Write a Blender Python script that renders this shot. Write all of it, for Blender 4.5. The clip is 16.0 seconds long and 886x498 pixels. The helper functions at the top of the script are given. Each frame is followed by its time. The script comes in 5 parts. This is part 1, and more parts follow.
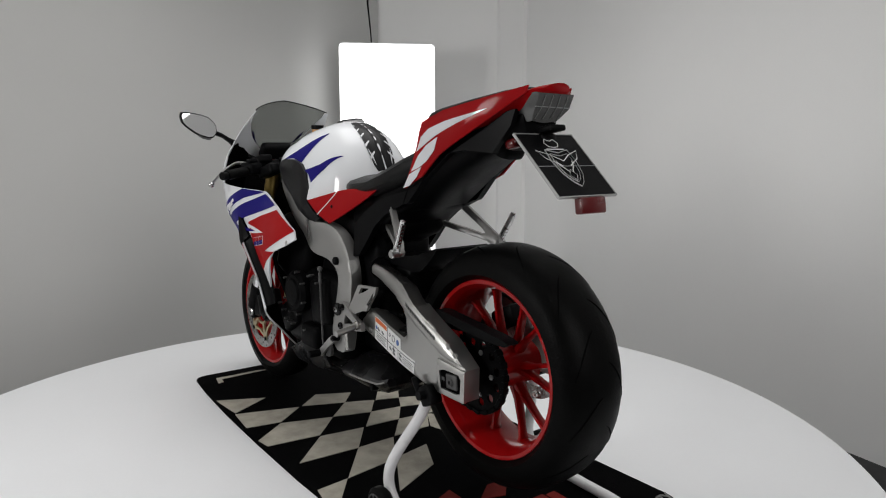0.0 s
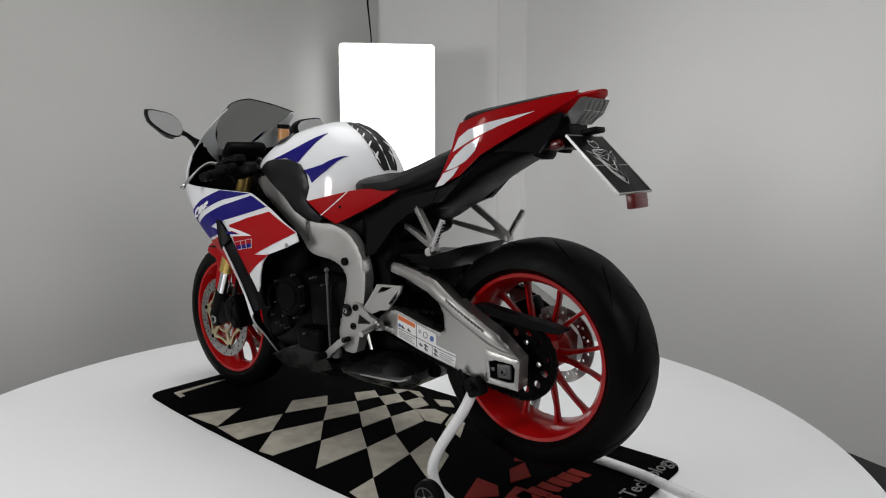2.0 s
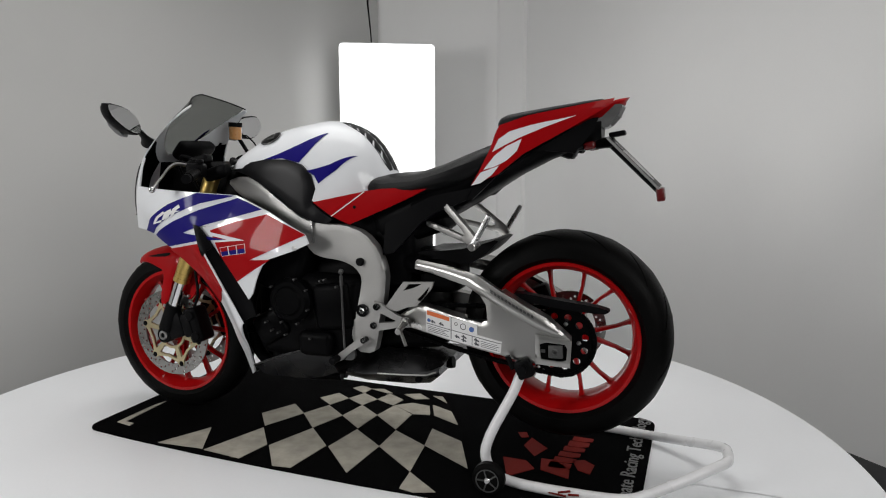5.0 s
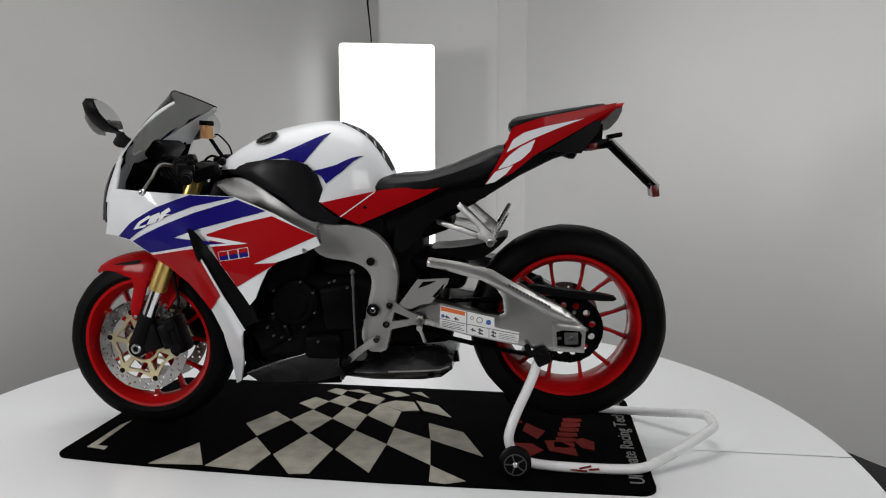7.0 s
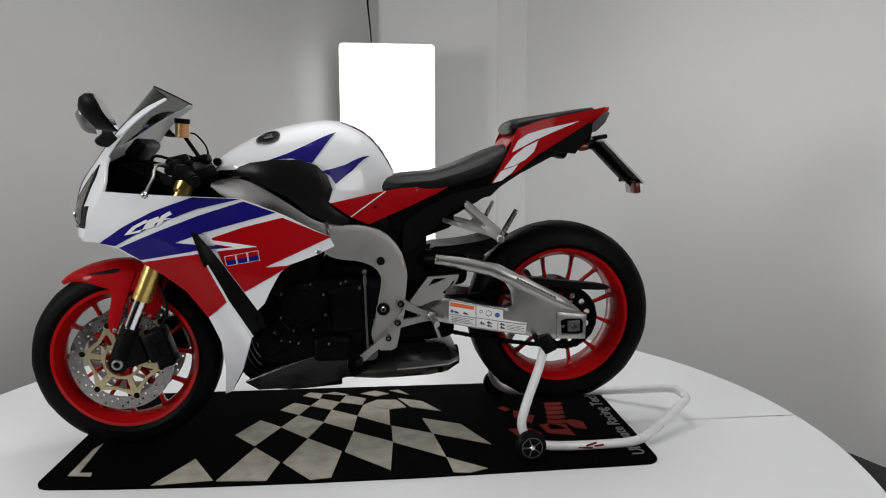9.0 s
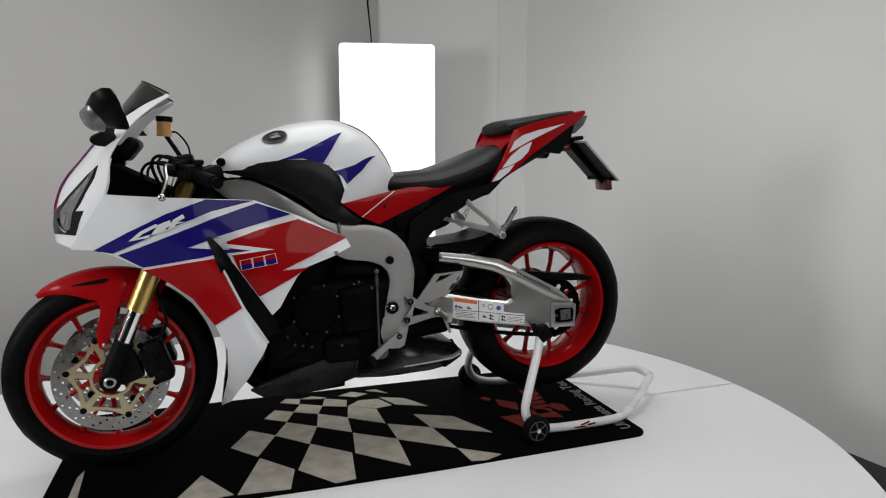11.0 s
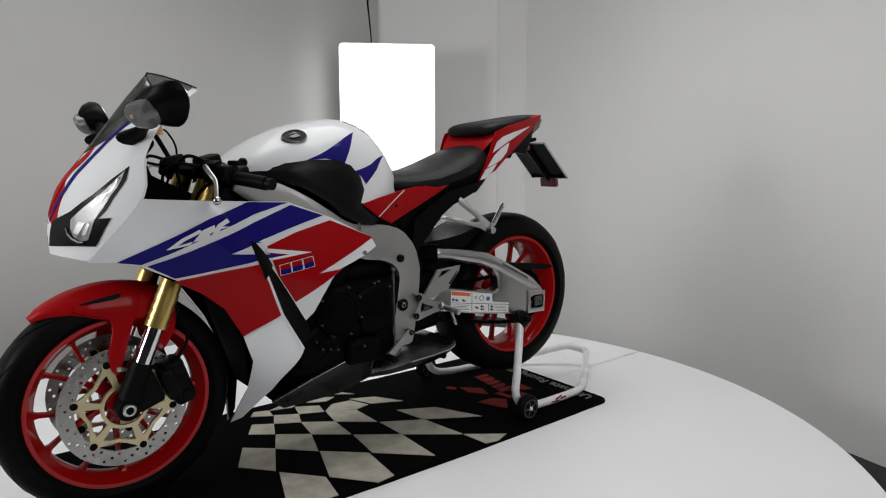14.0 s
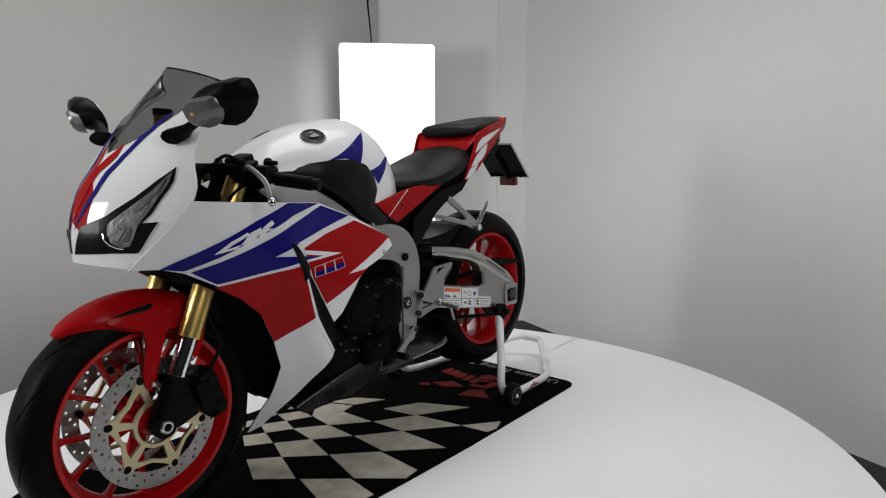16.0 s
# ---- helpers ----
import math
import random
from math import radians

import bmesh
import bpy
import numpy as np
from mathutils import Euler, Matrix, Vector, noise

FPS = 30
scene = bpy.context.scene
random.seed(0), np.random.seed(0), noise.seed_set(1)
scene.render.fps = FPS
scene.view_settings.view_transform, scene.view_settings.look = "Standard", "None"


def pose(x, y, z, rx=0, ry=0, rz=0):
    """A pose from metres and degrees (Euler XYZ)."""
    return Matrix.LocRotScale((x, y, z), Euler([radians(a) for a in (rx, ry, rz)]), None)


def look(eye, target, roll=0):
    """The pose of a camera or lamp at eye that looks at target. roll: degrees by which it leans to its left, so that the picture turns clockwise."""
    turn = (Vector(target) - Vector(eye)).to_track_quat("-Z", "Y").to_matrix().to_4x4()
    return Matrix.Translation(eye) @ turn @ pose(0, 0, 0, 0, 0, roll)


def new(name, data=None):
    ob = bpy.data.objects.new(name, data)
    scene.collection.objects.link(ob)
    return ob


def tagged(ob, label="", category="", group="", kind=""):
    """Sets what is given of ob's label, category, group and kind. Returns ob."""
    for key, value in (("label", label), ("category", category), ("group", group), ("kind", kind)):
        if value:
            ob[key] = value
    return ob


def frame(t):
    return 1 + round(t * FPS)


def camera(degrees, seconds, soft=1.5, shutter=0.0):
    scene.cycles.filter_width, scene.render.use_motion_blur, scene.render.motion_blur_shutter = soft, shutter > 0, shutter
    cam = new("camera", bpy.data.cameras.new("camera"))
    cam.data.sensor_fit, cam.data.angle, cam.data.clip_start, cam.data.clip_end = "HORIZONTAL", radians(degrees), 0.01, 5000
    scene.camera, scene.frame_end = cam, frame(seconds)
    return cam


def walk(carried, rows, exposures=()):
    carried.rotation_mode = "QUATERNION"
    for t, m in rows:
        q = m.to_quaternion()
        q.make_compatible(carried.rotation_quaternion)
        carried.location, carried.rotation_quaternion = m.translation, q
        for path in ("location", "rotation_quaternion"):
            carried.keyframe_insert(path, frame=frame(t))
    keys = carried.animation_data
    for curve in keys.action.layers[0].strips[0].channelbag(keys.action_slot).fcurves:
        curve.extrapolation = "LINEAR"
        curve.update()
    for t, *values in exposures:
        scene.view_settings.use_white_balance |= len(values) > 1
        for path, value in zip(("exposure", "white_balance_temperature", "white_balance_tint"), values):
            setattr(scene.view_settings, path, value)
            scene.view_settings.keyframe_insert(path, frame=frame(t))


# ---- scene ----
# The camera stands still; the turntable turns.
cam = camera(66.8, 16.0, soft=1.1)
EYE = Vector((0.0, -2.172, 0.925))
STAND_POSE = look(EYE, EYE + Vector((0.1168, 0.9836, -0.1375)), -0.09)
walk(cam, [(0.0, STAND_POSE), (16.0, STAND_POSE)], exposures=[(0.0, -0.09), (16.0, -0.09)])

# ---- light: soft boxes under the ceiling, out of view, and the lit box in the corner ----
world = bpy.data.worlds.new("studio")
scene.world = world
world.use_nodes = True
world.node_tree.nodes["Background"].inputs[0].default_value = (0.9, 0.95, 1.0, 1)
world.node_tree.nodes["Background"].inputs[1].default_value = 0.02


def soft_lamp(name, eye, target, w, h, watts, colour=(1, 0.99, 0.975)):
    data = bpy.data.lights.new(name, "AREA")
    data.shape, data.size, data.size_y, data.energy, data.color = "RECTANGLE", w, h, watts, colour
    ob = new(name, data)
    ob.matrix_world = look(eye, target)
    return ob


lamp = soft_lamp("overhead_soft_lamp", (0.1, 0.5, 2.85), (0.1, 0.5, 0), 2.2, 1.8, 23)
lamp.data.spread = radians(130)
soft_lamp("front_soft_lamp", (1.7, -2.9, 1.95), (0.0, 0.6, 0.65), 1.8, 1.4, 39)
soft_lamp("side_soft_lamp", (-2.6, -1.5, 1.30), (0.4, 1.6, 0.85), 0.50, 0.9, 39)


# ---- materials ----
def material(name, colour, rough=0.5, metal=0.0, coat=0.0, grain=0.0, scale=60.0, bump=0.0, wear=0.0, wear_scale=6.0, specular=0.5, emit=0.0, glass=0.0, spread=0.0):
    """A principled material: colour varied at two scales, fine relief, uneven gloss."""
    mat = bpy.data.materials.new(name)
    mat.use_nodes = True
    tree = mat.node_tree
    node = tree.nodes["Principled BSDF"]
    put = node.inputs
    put["Base Color"].default_value = (*colour, 1)
    put["Roughness"].default_value, put["Metallic"].default_value = rough, metal
    put["Coat Weight"].default_value, put["Coat Roughness"].default_value = coat, 0.045
    put["Specular IOR Level"].default_value = specular
    put["Transmission Weight"].default_value = glass
    if emit:
        put["Emission Color"].default_value, put["Emission Strength"].default_value = (*colour, 1), emit
    place = tree.nodes.new("ShaderNodeTexCoord")
    if grain or bump or wear:
        fine = tree.nodes.new("ShaderNodeTexNoise")
        fine.inputs["Scale"].default_value, fine.inputs["Detail"].default_value = scale, 5
        tree.links.new(place.outputs["Object"], fine.inputs["Vector"])
        broad = tree.nodes.new("ShaderNodeTexNoise")
        broad.inputs["Scale"].default_value, broad.inputs["Detail"].default_value = wear_scale, 4
        tree.links.new(place.outputs["Object"], broad.inputs["Vector"])
        both = tree.nodes.new("ShaderNodeMath")
        both.operation = "MULTIPLY_ADD"
        tree.links.new(fine.outputs["Fac"], both.inputs[0])
        both.inputs[1].default_value = grain
        part_b = tree.nodes.new("ShaderNodeMath")
        part_b.operation = "MULTIPLY_ADD"
        tree.links.new(broad.outputs["Fac"], part_b.inputs[0])
        part_b.inputs[1].default_value, part_b.inputs[2].default_value = wear, 1 - (grain + wear) / 2
        tree.links.new(part_b.outputs[0], both.inputs[2])
        tint = tree.nodes.new("ShaderNodeMix")
        tint.data_type, tint.blend_type = "RGBA", "MULTIPLY"
        tint.inputs[0].default_value = 1
        tint.inputs[6].default_value = (*colour, 1)
        tree.links.new(both.outputs[0], tint.inputs[7])
        tree.links.new(tint.outputs[2], put["Base Color"])
        gloss = tree.nodes.new("ShaderNodeMapRange")
        tree.links.new(broad.outputs["Fac"], gloss.inputs["Value"])
        gloss.inputs["From Min"].default_value, gloss.inputs["From Max"].default_value = 0.3, 0.7
        gloss.inputs["To Min"].default_value, gloss.inputs["To Max"].default_value = max(0.02, rough * (1 - spread)), min(1, rough * (1 + spread))
        tree.links.new(gloss.outputs["Result"], put["Roughness"])
        if bump:
            relief = tree.nodes.new("ShaderNodeBump")
            relief.inputs["Strength"].default_value, relief.inputs["Distance"].default_value = bump, 0.002
            tree.links.new(fine.outputs["Fac"], relief.inputs["Height"])
            tree.links.new(relief.outputs["Normal"], put["Normal"])
    return mat


WHITE = material("white_paint", (0.72, 0.735, 0.76), 0.5, coat=0.8, grain=0.03, scale=300, wear=0.05, spread=0.2, specular=0.06)
RED = material("red_paint", (0.31, 0.002, 0.004), 0.5, coat=0.13, grain=0.05, scale=400, wear=0.08, spread=0.2, specular=0.06)
BLUE = material("blue_paint", (0.009, 0.006, 0.14), 0.5, coat=0.12, grain=0.05, scale=400, wear=0.08, spread=0.2, specular=0.06)
WHEEL_RED = material("red_wheel_paint", (0.36, 0.003, 0.004), 0.5, coat=0.5, grain=0.08, scale=200, wear=0.12, spread=0.3, specular=0.06)
BLACK = material("black_plastic", (0.0035, 0.0035, 0.004), 0.42, grain=0.3, scale=500, bump=0.15, wear=0.3, spread=0.3, specular=0.06)
BLACK_GLOSS = material("black_gloss", (0.004, 0.004, 0.0045), 0.16, coat=0.2, grain=0.1, wear=0.2, spread=0.3, specular=0.2)
SATIN = material("satin_black_cover", (0.006, 0.006, 0.007), 0.35, grain=0.2, scale=700, bump=0.1, wear=0.25, spread=0.2, specular=0.16)
CARBON = material("dark_grey_belly", (0.008, 0.0083, 0.0095), 0.3, coat=0.12, grain=0.2, scale=300, wear=0.3, spread=0.3, specular=0.2)
RUBBER = material("tyre_rubber", (0.003, 0.003, 0.003), 0.45, grain=0.3, scale=250, bump=0.3, wear=0.35, wear_scale=14, spread=0.2, specular=0.05)
SEAT = material("seat_vinyl", (0.005, 0.005, 0.0055), 0.42, grain=0.3, scale=900, bump=0.3, wear=0.3, spread=0.25, specular=0.15)
ALLOY = material("cast_alloy", (0.36, 0.356, 0.348), 0.5, metal=0.9, grain=0.12, scale=350, bump=0.12, wear=0.15, spread=0.25)
BRUSHED = material("brushed_alloy", (0.40, 0.396, 0.385), 0.35, metal=1.0, grain=0.12, scale=500, bump=0.02, wear=0.15, spread=0.3)
STEEL = material("steel", (0.55, 0.55, 0.55), 0.25, metal=1.0, grain=0.12, scale=300, wear=0.2, spread=0.3)
CHROME = material("chrome", (0.75, 0.75, 0.77), 0.1, metal=1.0, wear=0.05, spread=0.3)
DISC = material("brake_disc_steel", (0.30, 0.295, 0.285), 0.3, metal=1.0, grain=0.2, scale=260, wear=0.2, wear_scale=20, spread=0.3)
GOLD = material("gold_anodised", (0.62, 0.44, 0.14), 0.28, metal=0.9, grain=0.1, scale=300, wear=0.15, spread=0.2)
PALE_GOLD = material("pale_gold_carrier", (0.52, 0.45, 0.28), 0.3, metal=0.85, grain=0.1, scale=300, wear=0.15, spread=0.2)
ENGINE = material("engine_black", (0.0018, 0.0018, 0.0021), 0.45, metal=0.0, grain=0.3, scale=260, bump=0.25, wear=0.3, spread=0.3, specular=0.04)
DULL = material("dull_steel", (0.10, 0.10, 0.10), 0.45, metal=0.8, grain=0.2, scale=300, wear=0.3, spread=0.3)
TITAN = material("dark_titanium", (0.075, 0.075, 0.078), 0.28, metal=0.9, grain=0.2, scale=320, bump=0.05, wear=0.35, wear_scale=9, spread=0.35, specular=0.3)
LINING = material("inner_black", (0.0015, 0.0015, 0.0016), 0.8, grain=0.3, scale=200, wear=0.3, spread=0.2, specular=0.02)
SMOKE = material("smoked_screen", (0.30, 0.31, 0.30), 0.03, glass=1.0, wear=0.05, spread=0.1)
SMOKE.node_tree.nodes["Principled BSDF"].inputs["IOR"].default_value = 1.08
LAMP_DARK = material("headlight_housing", (0.008, 0.008, 0.009), 0.3, coat=0.06, wear=0.3, spread=0.3, specular=0.06)
REFLECTOR = material("lamp_reflector", (0.16, 0.16, 0.165), 0.40, metal=0.6, coat=0.2, grain=0.5, scale=70, bump=0.9, wear=0.6, wear_scale=26, spread=0.4)
TAIL_LENS = material("tail_lens", (0.12, 0.12, 0.12), 0.2, coat=0.3, grain=0.35, scale=90, bump=0.5, wear=0.3, wear_scale=40, spread=0.3)
RED_LENS = material("red_reflector", (0.10, 0.005, 0.006), 0.3, coat=0.15, grain=0.2, scale=400, bump=0.3, wear=0.1, spread=0.2)
AMBER = material("brake_fluid", (0.50, 0.24, 0.08), 0.25, coat=0.5, grain=0.1, wear=0.3, wear_scale=30, spread=0.2)
MIRROR = material("mirror_glass", (0.78, 0.78, 0.79), 0.02, metal=1.0, wear=0.02, spread=0.1)
LABEL_WHITE = material("label_white", (0.72, 0.72, 0.72), 0.45, grain=0.05, wear=0.08, spread=0.2)
ORANGE = material("label_orange", (0.62, 0.13, 0.03), 0.45, grain=0.05, wear=0.1, spread=0.2)
INK = material("label_ink", (0.05, 0.05, 0.06), 0.5, grain=0.1, wear=0.1, spread=0.2)
INK_BLUE = material("label_blue", (0.05, 0.12, 0.35), 0.45, grain=0.1, wear=0.1, spread=0.2)
STAND_WHITE = material("stand_white_paint", (0.74, 0.74, 0.75), 0.3, coat=0.4, grain=0.05, scale=200, wear=0.12, wear_scale=12, spread=0.3)
CARPET = material("mat_carpet", (0.0016, 0.0016, 0.0018), 0.9, grain=0.6, scale=900, bump=0.8, wear=0.5, wear_scale=9, specular=0.02, spread=0.05)
CREAM = material("mat_cream", (0.40, 0.375, 0.32), 0.9, grain=0.35, scale=700, bump=0.8, wear=0.95, wear_scale=18, specular=0.15, spread=0.05)
MAT_RED = material("mat_red", (0.17, 0.016, 0.012), 0.9, grain=0.35, scale=700, bump=0.7, wear=0.5, wear_scale=14, specular=0.15, spread=0.05)
MAT_GREY = material("mat_grey", (0.20, 0.20, 0.20), 0.9, grain=0.35, scale=700, bump=0.7, wear=0.4, specular=0.15, spread=0.05)
TABLE = material("turntable_laminate", (0.79, 0.80, 0.82), 0.33, grain=0.03, scale=120, wear=0.05, wear_scale=3, spread=0.12)
DARK = material("dark_floor", (0.012, 0.012, 0.013), 0.6, grain=0.4, scale=60, wear=0.4, spread=0.2)
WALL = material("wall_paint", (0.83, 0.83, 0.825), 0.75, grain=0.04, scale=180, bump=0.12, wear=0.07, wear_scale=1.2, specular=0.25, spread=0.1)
# Base colour kept darker than WALL to offset lamp light on the left wall.
DIMMED_PAPER = material("dimmed_backdrop_paper", (0.53, 0.53, 0.52), 0.8, grain=0.04, scale=220, bump=0.1, wear=0.08, wear_scale=1.4, specular=0.2, spread=0.1)
GLOW = material("lit_diffuser", (1.0, 1.0, 1.0), 0.5, emit=1.35)
GREY_FRAME = material("grey_metal_frame", (0.4, 0.4, 0.4), 0.4, metal=0.6, grain=0.1, wear=0.1, spread=0.2)

# ---- body surfaces of the motorcycle: x forward, y to its left, z up, origin on the turntable's axis ----
def mix(points, v):
    """Smooth curve through rows (v, value, ...), by v."""
    n = len(points)
    if v <= points[0][0]:
        return points[0][1:]
    if v >= points[-1][0]:
        return points[-1][1:]
    i = 0
    while points[i + 1][0] < v:
        i += 1
    a, b = points[i], points[i + 1]
    pa, pb = points[max(i - 1, 0)], points[min(i + 2, n - 1)]
    h = b[0] - a[0]
    t = (v - a[0]) / h
    out = []
    for k in range(1, len(a)):
        ma = (b[k] - pa[k]) / (b[0] - pa[0]) * h
        mb = (pb[k] - a[k]) / (pb[0] - a[0]) * h
        out.append((2 * t ** 3 - 3 * t * t + 1) * a[k] + (t ** 3 - 2 * t * t + t) * ma + (3 * t * t - 2 * t ** 3) * b[k] + (t ** 3 - t * t) * mb)
    return out


def spread_over(points):
    """A smooth sheet y(x, z) over control points (x, y, z): a thin-plate spline."""
    p = np.array(points)
    n = len(p)

    def bend(d):
        return np.where(d > 1e-9, d * d * np.log(np.maximum(d, 1e-9)), 0.0)

    d = np.hypot(p[:, None, 0] - p[None, :, 0], p[:, None, 2] - p[None, :, 2])
    flat = np.column_stack([np.ones(n), p[:, 0], p[:, 2]])
    m = np.block([[bend(d) + 0.004 * np.eye(n), flat], [flat.T, np.zeros((3, 3))]])
    w = np.linalg.solve(m, np.concatenate([p[:, 1], np.zeros(3)]))

    def at(x, z):
        r = np.hypot(p[:, 0] - x, p[:, 2] - z)
        return (x, float(bend(r) @ w[:n] + w[n] + w[n + 1] * x + w[n + 2] * z), z)
    return at


fairing = spread_over([(0.781, 0.186, 0.773), (0.81, 0.134, 0.679), (0.764, 0.152, 0.68), (0.713, 0.164, 0.661), (0.651, 0.168, 0.614), (0.55, 0.178, 0.55), (0.469, 0.148, 0.434),
                       (0.273, 0.249, 0.612), (0.13, 0.242, 0.649), (0.331, 0.211, 0.392), (0.305, 0.218, 0.471), (0.085, 0.224, 0.678), (0.349, 0.205, 0.802), (0.4, 0.13, 0.28),
                       (0.45, 0.075, 0.26), (0.72, 0.223, 0.826), (0.67, 0.225, 0.703), (0.522, 0.255, 0.77), (0.485, 0.25, 0.712), (0.302, 0.25, 0.621), (0.394, 0.24, 0.643),
                       (0.55, 0.243, 0.81), (0.449, 0.016, 0.15)])


def fairing_front(x, z):
    """The front panel: its rear lip stands out beside the air slot."""
    ahead = ((x - 0.336) * 0.325 - (z - 0.388) * 0.148) / 0.357
    p = fairing(x, z)
    lip = 0.030 * math.exp(-(ahead / (0.055 if ahead > 0 else 0.025)) ** 2) * min(1.0, max(0.0, (0.73 - z) / 0.10)) * min(1.0, max(0.0, (z - 0.20) / 0.15))
    return (x, p[1] + lip, z)


def nose(u, s):
    cx, cz, ex, ey, ez = mix([(0, 0.884, 0.690, 0.808, 0.134, 0.676), (0.16, 0.884, 0.760, 0.758, 0.195, 0.765), (0.34, 0.860, 0.845, 0.718, 0.225, 0.845),
                              (0.52, 0.806, 0.915, 0.708, 0.210, 0.920), (0.70, 0.748, 0.992, 0.660, 0.182, 1.000), (0.85, 0.692, 1.066, 0.606, 0.165, 1.052),
                              (1.0, 0.632, 1.138, 0.552, 0.150, 1.090)], s)
    a = u * math.pi / 2
    k = 0.55 * abs(u) + 0.45 * (1 - math.cos(a))
    return (cx + (ex - cx) * k, ey * (0.45 * math.sin(a) + 0.55 * u), cz + (ez - cz) * k)


def tank(x, v):
    top, wide, low = mix([(-0.106, 0.850, 0.060, 0.815), (-0.09, 0.892, 0.090, 0.808), (-0.05, 0.958, 0.125, 0.795), (0.0, 1.004, 0.154, 0.785), (0.09, 1.036, 0.176, 0.785),
                          (0.18, 1.030, 0.180, 0.830), (0.28, 1.006, 0.172, 0.880), (0.38, 0.960, 0.138, 0.885), (0.455, 0.910, 0.092, 0.880)], x)
    a = v * math.pi / 2
    return (x, wide * max(0.0, math.cos(a)) ** 0.9, low + (top - low) * max(0.0, math.sin(a)) ** 0.95)


def cover(x, z):
    return (x, mix([(-0.3, 0.144), (-0.06, 0.159), (0.08, 0.178), (0.27, 0.176), (0.36, 0.145), (0.44, 0.104)], x)[0], z)


def beam(x, z):
    return (x, mix([(-0.12, 0.156), (0.0, 0.158), (0.12, 0.168), (0.25, 0.160), (0.45, 0.103)], x)[0] + 0.03 * max(0, 0.55 - z), z)


def arm(x, z):
    return (x, mix([(-0.75, 0.176), (-0.5, 0.186), (-0.28, 0.155), (-0.15, 0.138)], x)[0] - 0.25 * max(0, z - 0.55), z)


def tail(x, z):
    return (x, mix([(-0.82, 0.060), (-0.78, 0.074), (-0.68, 0.108), (-0.55, 0.140), (-0.40, 0.145), (-0.25, 0.147)], x)[0], z)


def under(x, z):
    return (x, mix([(-0.80, 0.058), (-0.68, 0.085), (-0.55, 0.118), (-0.40, 0.130), (-0.20, 0.134)], x)[0], z)


# ---- mesh tools ----
def link(name, mesh, mat, parent, label=""):
    mesh.materials.append(mat)
    ob = new(name, mesh)
    if parent is not None:
        ob.parent = parent
    if label:
        ob["label"] = label
    return ob


def part(name, bm, mat, parent=None, label="", smooth=True, sharp=35):
    bmesh.ops.recalc_face_normals(bm, faces=bm.faces)
    for f in bm.faces:
        f.smooth = smooth
    for e in bm.edges:
        if len(e.link_faces) == 2 and e.calc_face_angle(0) > radians(sharp):
            e.smooth = False
    mesh = bpy.data.meshes.new(name)
    bm.to_mesh(mesh)
    bm.free()
    return link(name, mesh, mat, parent, label)


def empty(name, label, category, group="", at=(0, 0, 0)):
    ob = new(name)
    ob.location = at
    return tagged(ob, label, category, group)


def inside(p, loops):
    odd = False
    for loop in loops:
        n = len(loop)
        for i in range(n):
            (x1, y1), (x2, y2) = loop[i], loop[(i + 1) % n]
            if (y1 > p[1]) != (y2 > p[1]) and p[0] < (x2 - x1) * (p[1] - y1) / (y2 - y1) + x1:
                odd = not odd
    return odd


def chaikin(loop, times):
    for _ in range(times):
        out = []
        for i in range(len(loop)):
            a, b = loop[i], loop[(i + 1) % len(loop)]
            out += [(a[0] * 0.78 + b[0] * 0.22, a[1] * 0.78 + b[1] * 0.22), (a[0] * 0.22 + b[0] * 0.78, a[1] * 0.22 + b[1] * 0.78)]
        loop = out
    return loop


def dense(loop, step):
    out = []
    for i in range(len(loop)):
        a, b = loop[i], loop[(i + 1) % len(loop)]
        n = max(1, math.ceil(math.hypot(b[0] - a[0], b[1] - a[1]) / step))
        out += [(a[0] + (b[0] - a[0]) * k / n, a[1] + (b[1] - a[1]) * k / n) for k in range(n)]
    return out


def circle(cx, cy, r, n=10, turn=0.0):
    return [(cx + r * math.cos(turn + 2 * math.pi * i / n), cy + r * math.sin(turn + 2 * math.pi * i / n)) for i in range(n)]


def fill(loops, step):
    """Triangles that fill the loops (outer first, then holes), with inner points about step apart."""
    from mathutils.geometry import delaunay_2d_cdt
    verts, edges = [], []
    for loop in loops:
        k = len(verts)
        verts += [Vector(p) for p in loop]
        edges += [(k + i, k + (i + 1) % len(loop)) for i in range(len(loop))]
    rim = np.array([tuple(v) for v in verts])
    xs, ys = [p[0] for p in loops[0]], [p[1] for p in loops[0]]
    x, row = min(xs) + step / 2, 0
    while x < max(xs):
        y = min(ys) + step * (0.5 if row % 2 else 0.0)
        while y < max(ys):
            if np.min(np.hypot(rim[:, 0] - x, rim[:, 1] - y)) > step * 0.55 and inside((x, y), loops):
                verts.append(Vector((x, y)))
            y += step
        x += step * 0.9
        row += 1
    co, _, faces, *_ = delaunay_2d_cdt(verts, edges, [], 0, 1e-6)
    keep = [f for f in faces if inside((sum(co[i][0] for i in f) / len(f), sum(co[i][1] for i in f) / len(f)), loops)]
    return [(c[0], c[1]) for c in co], keep


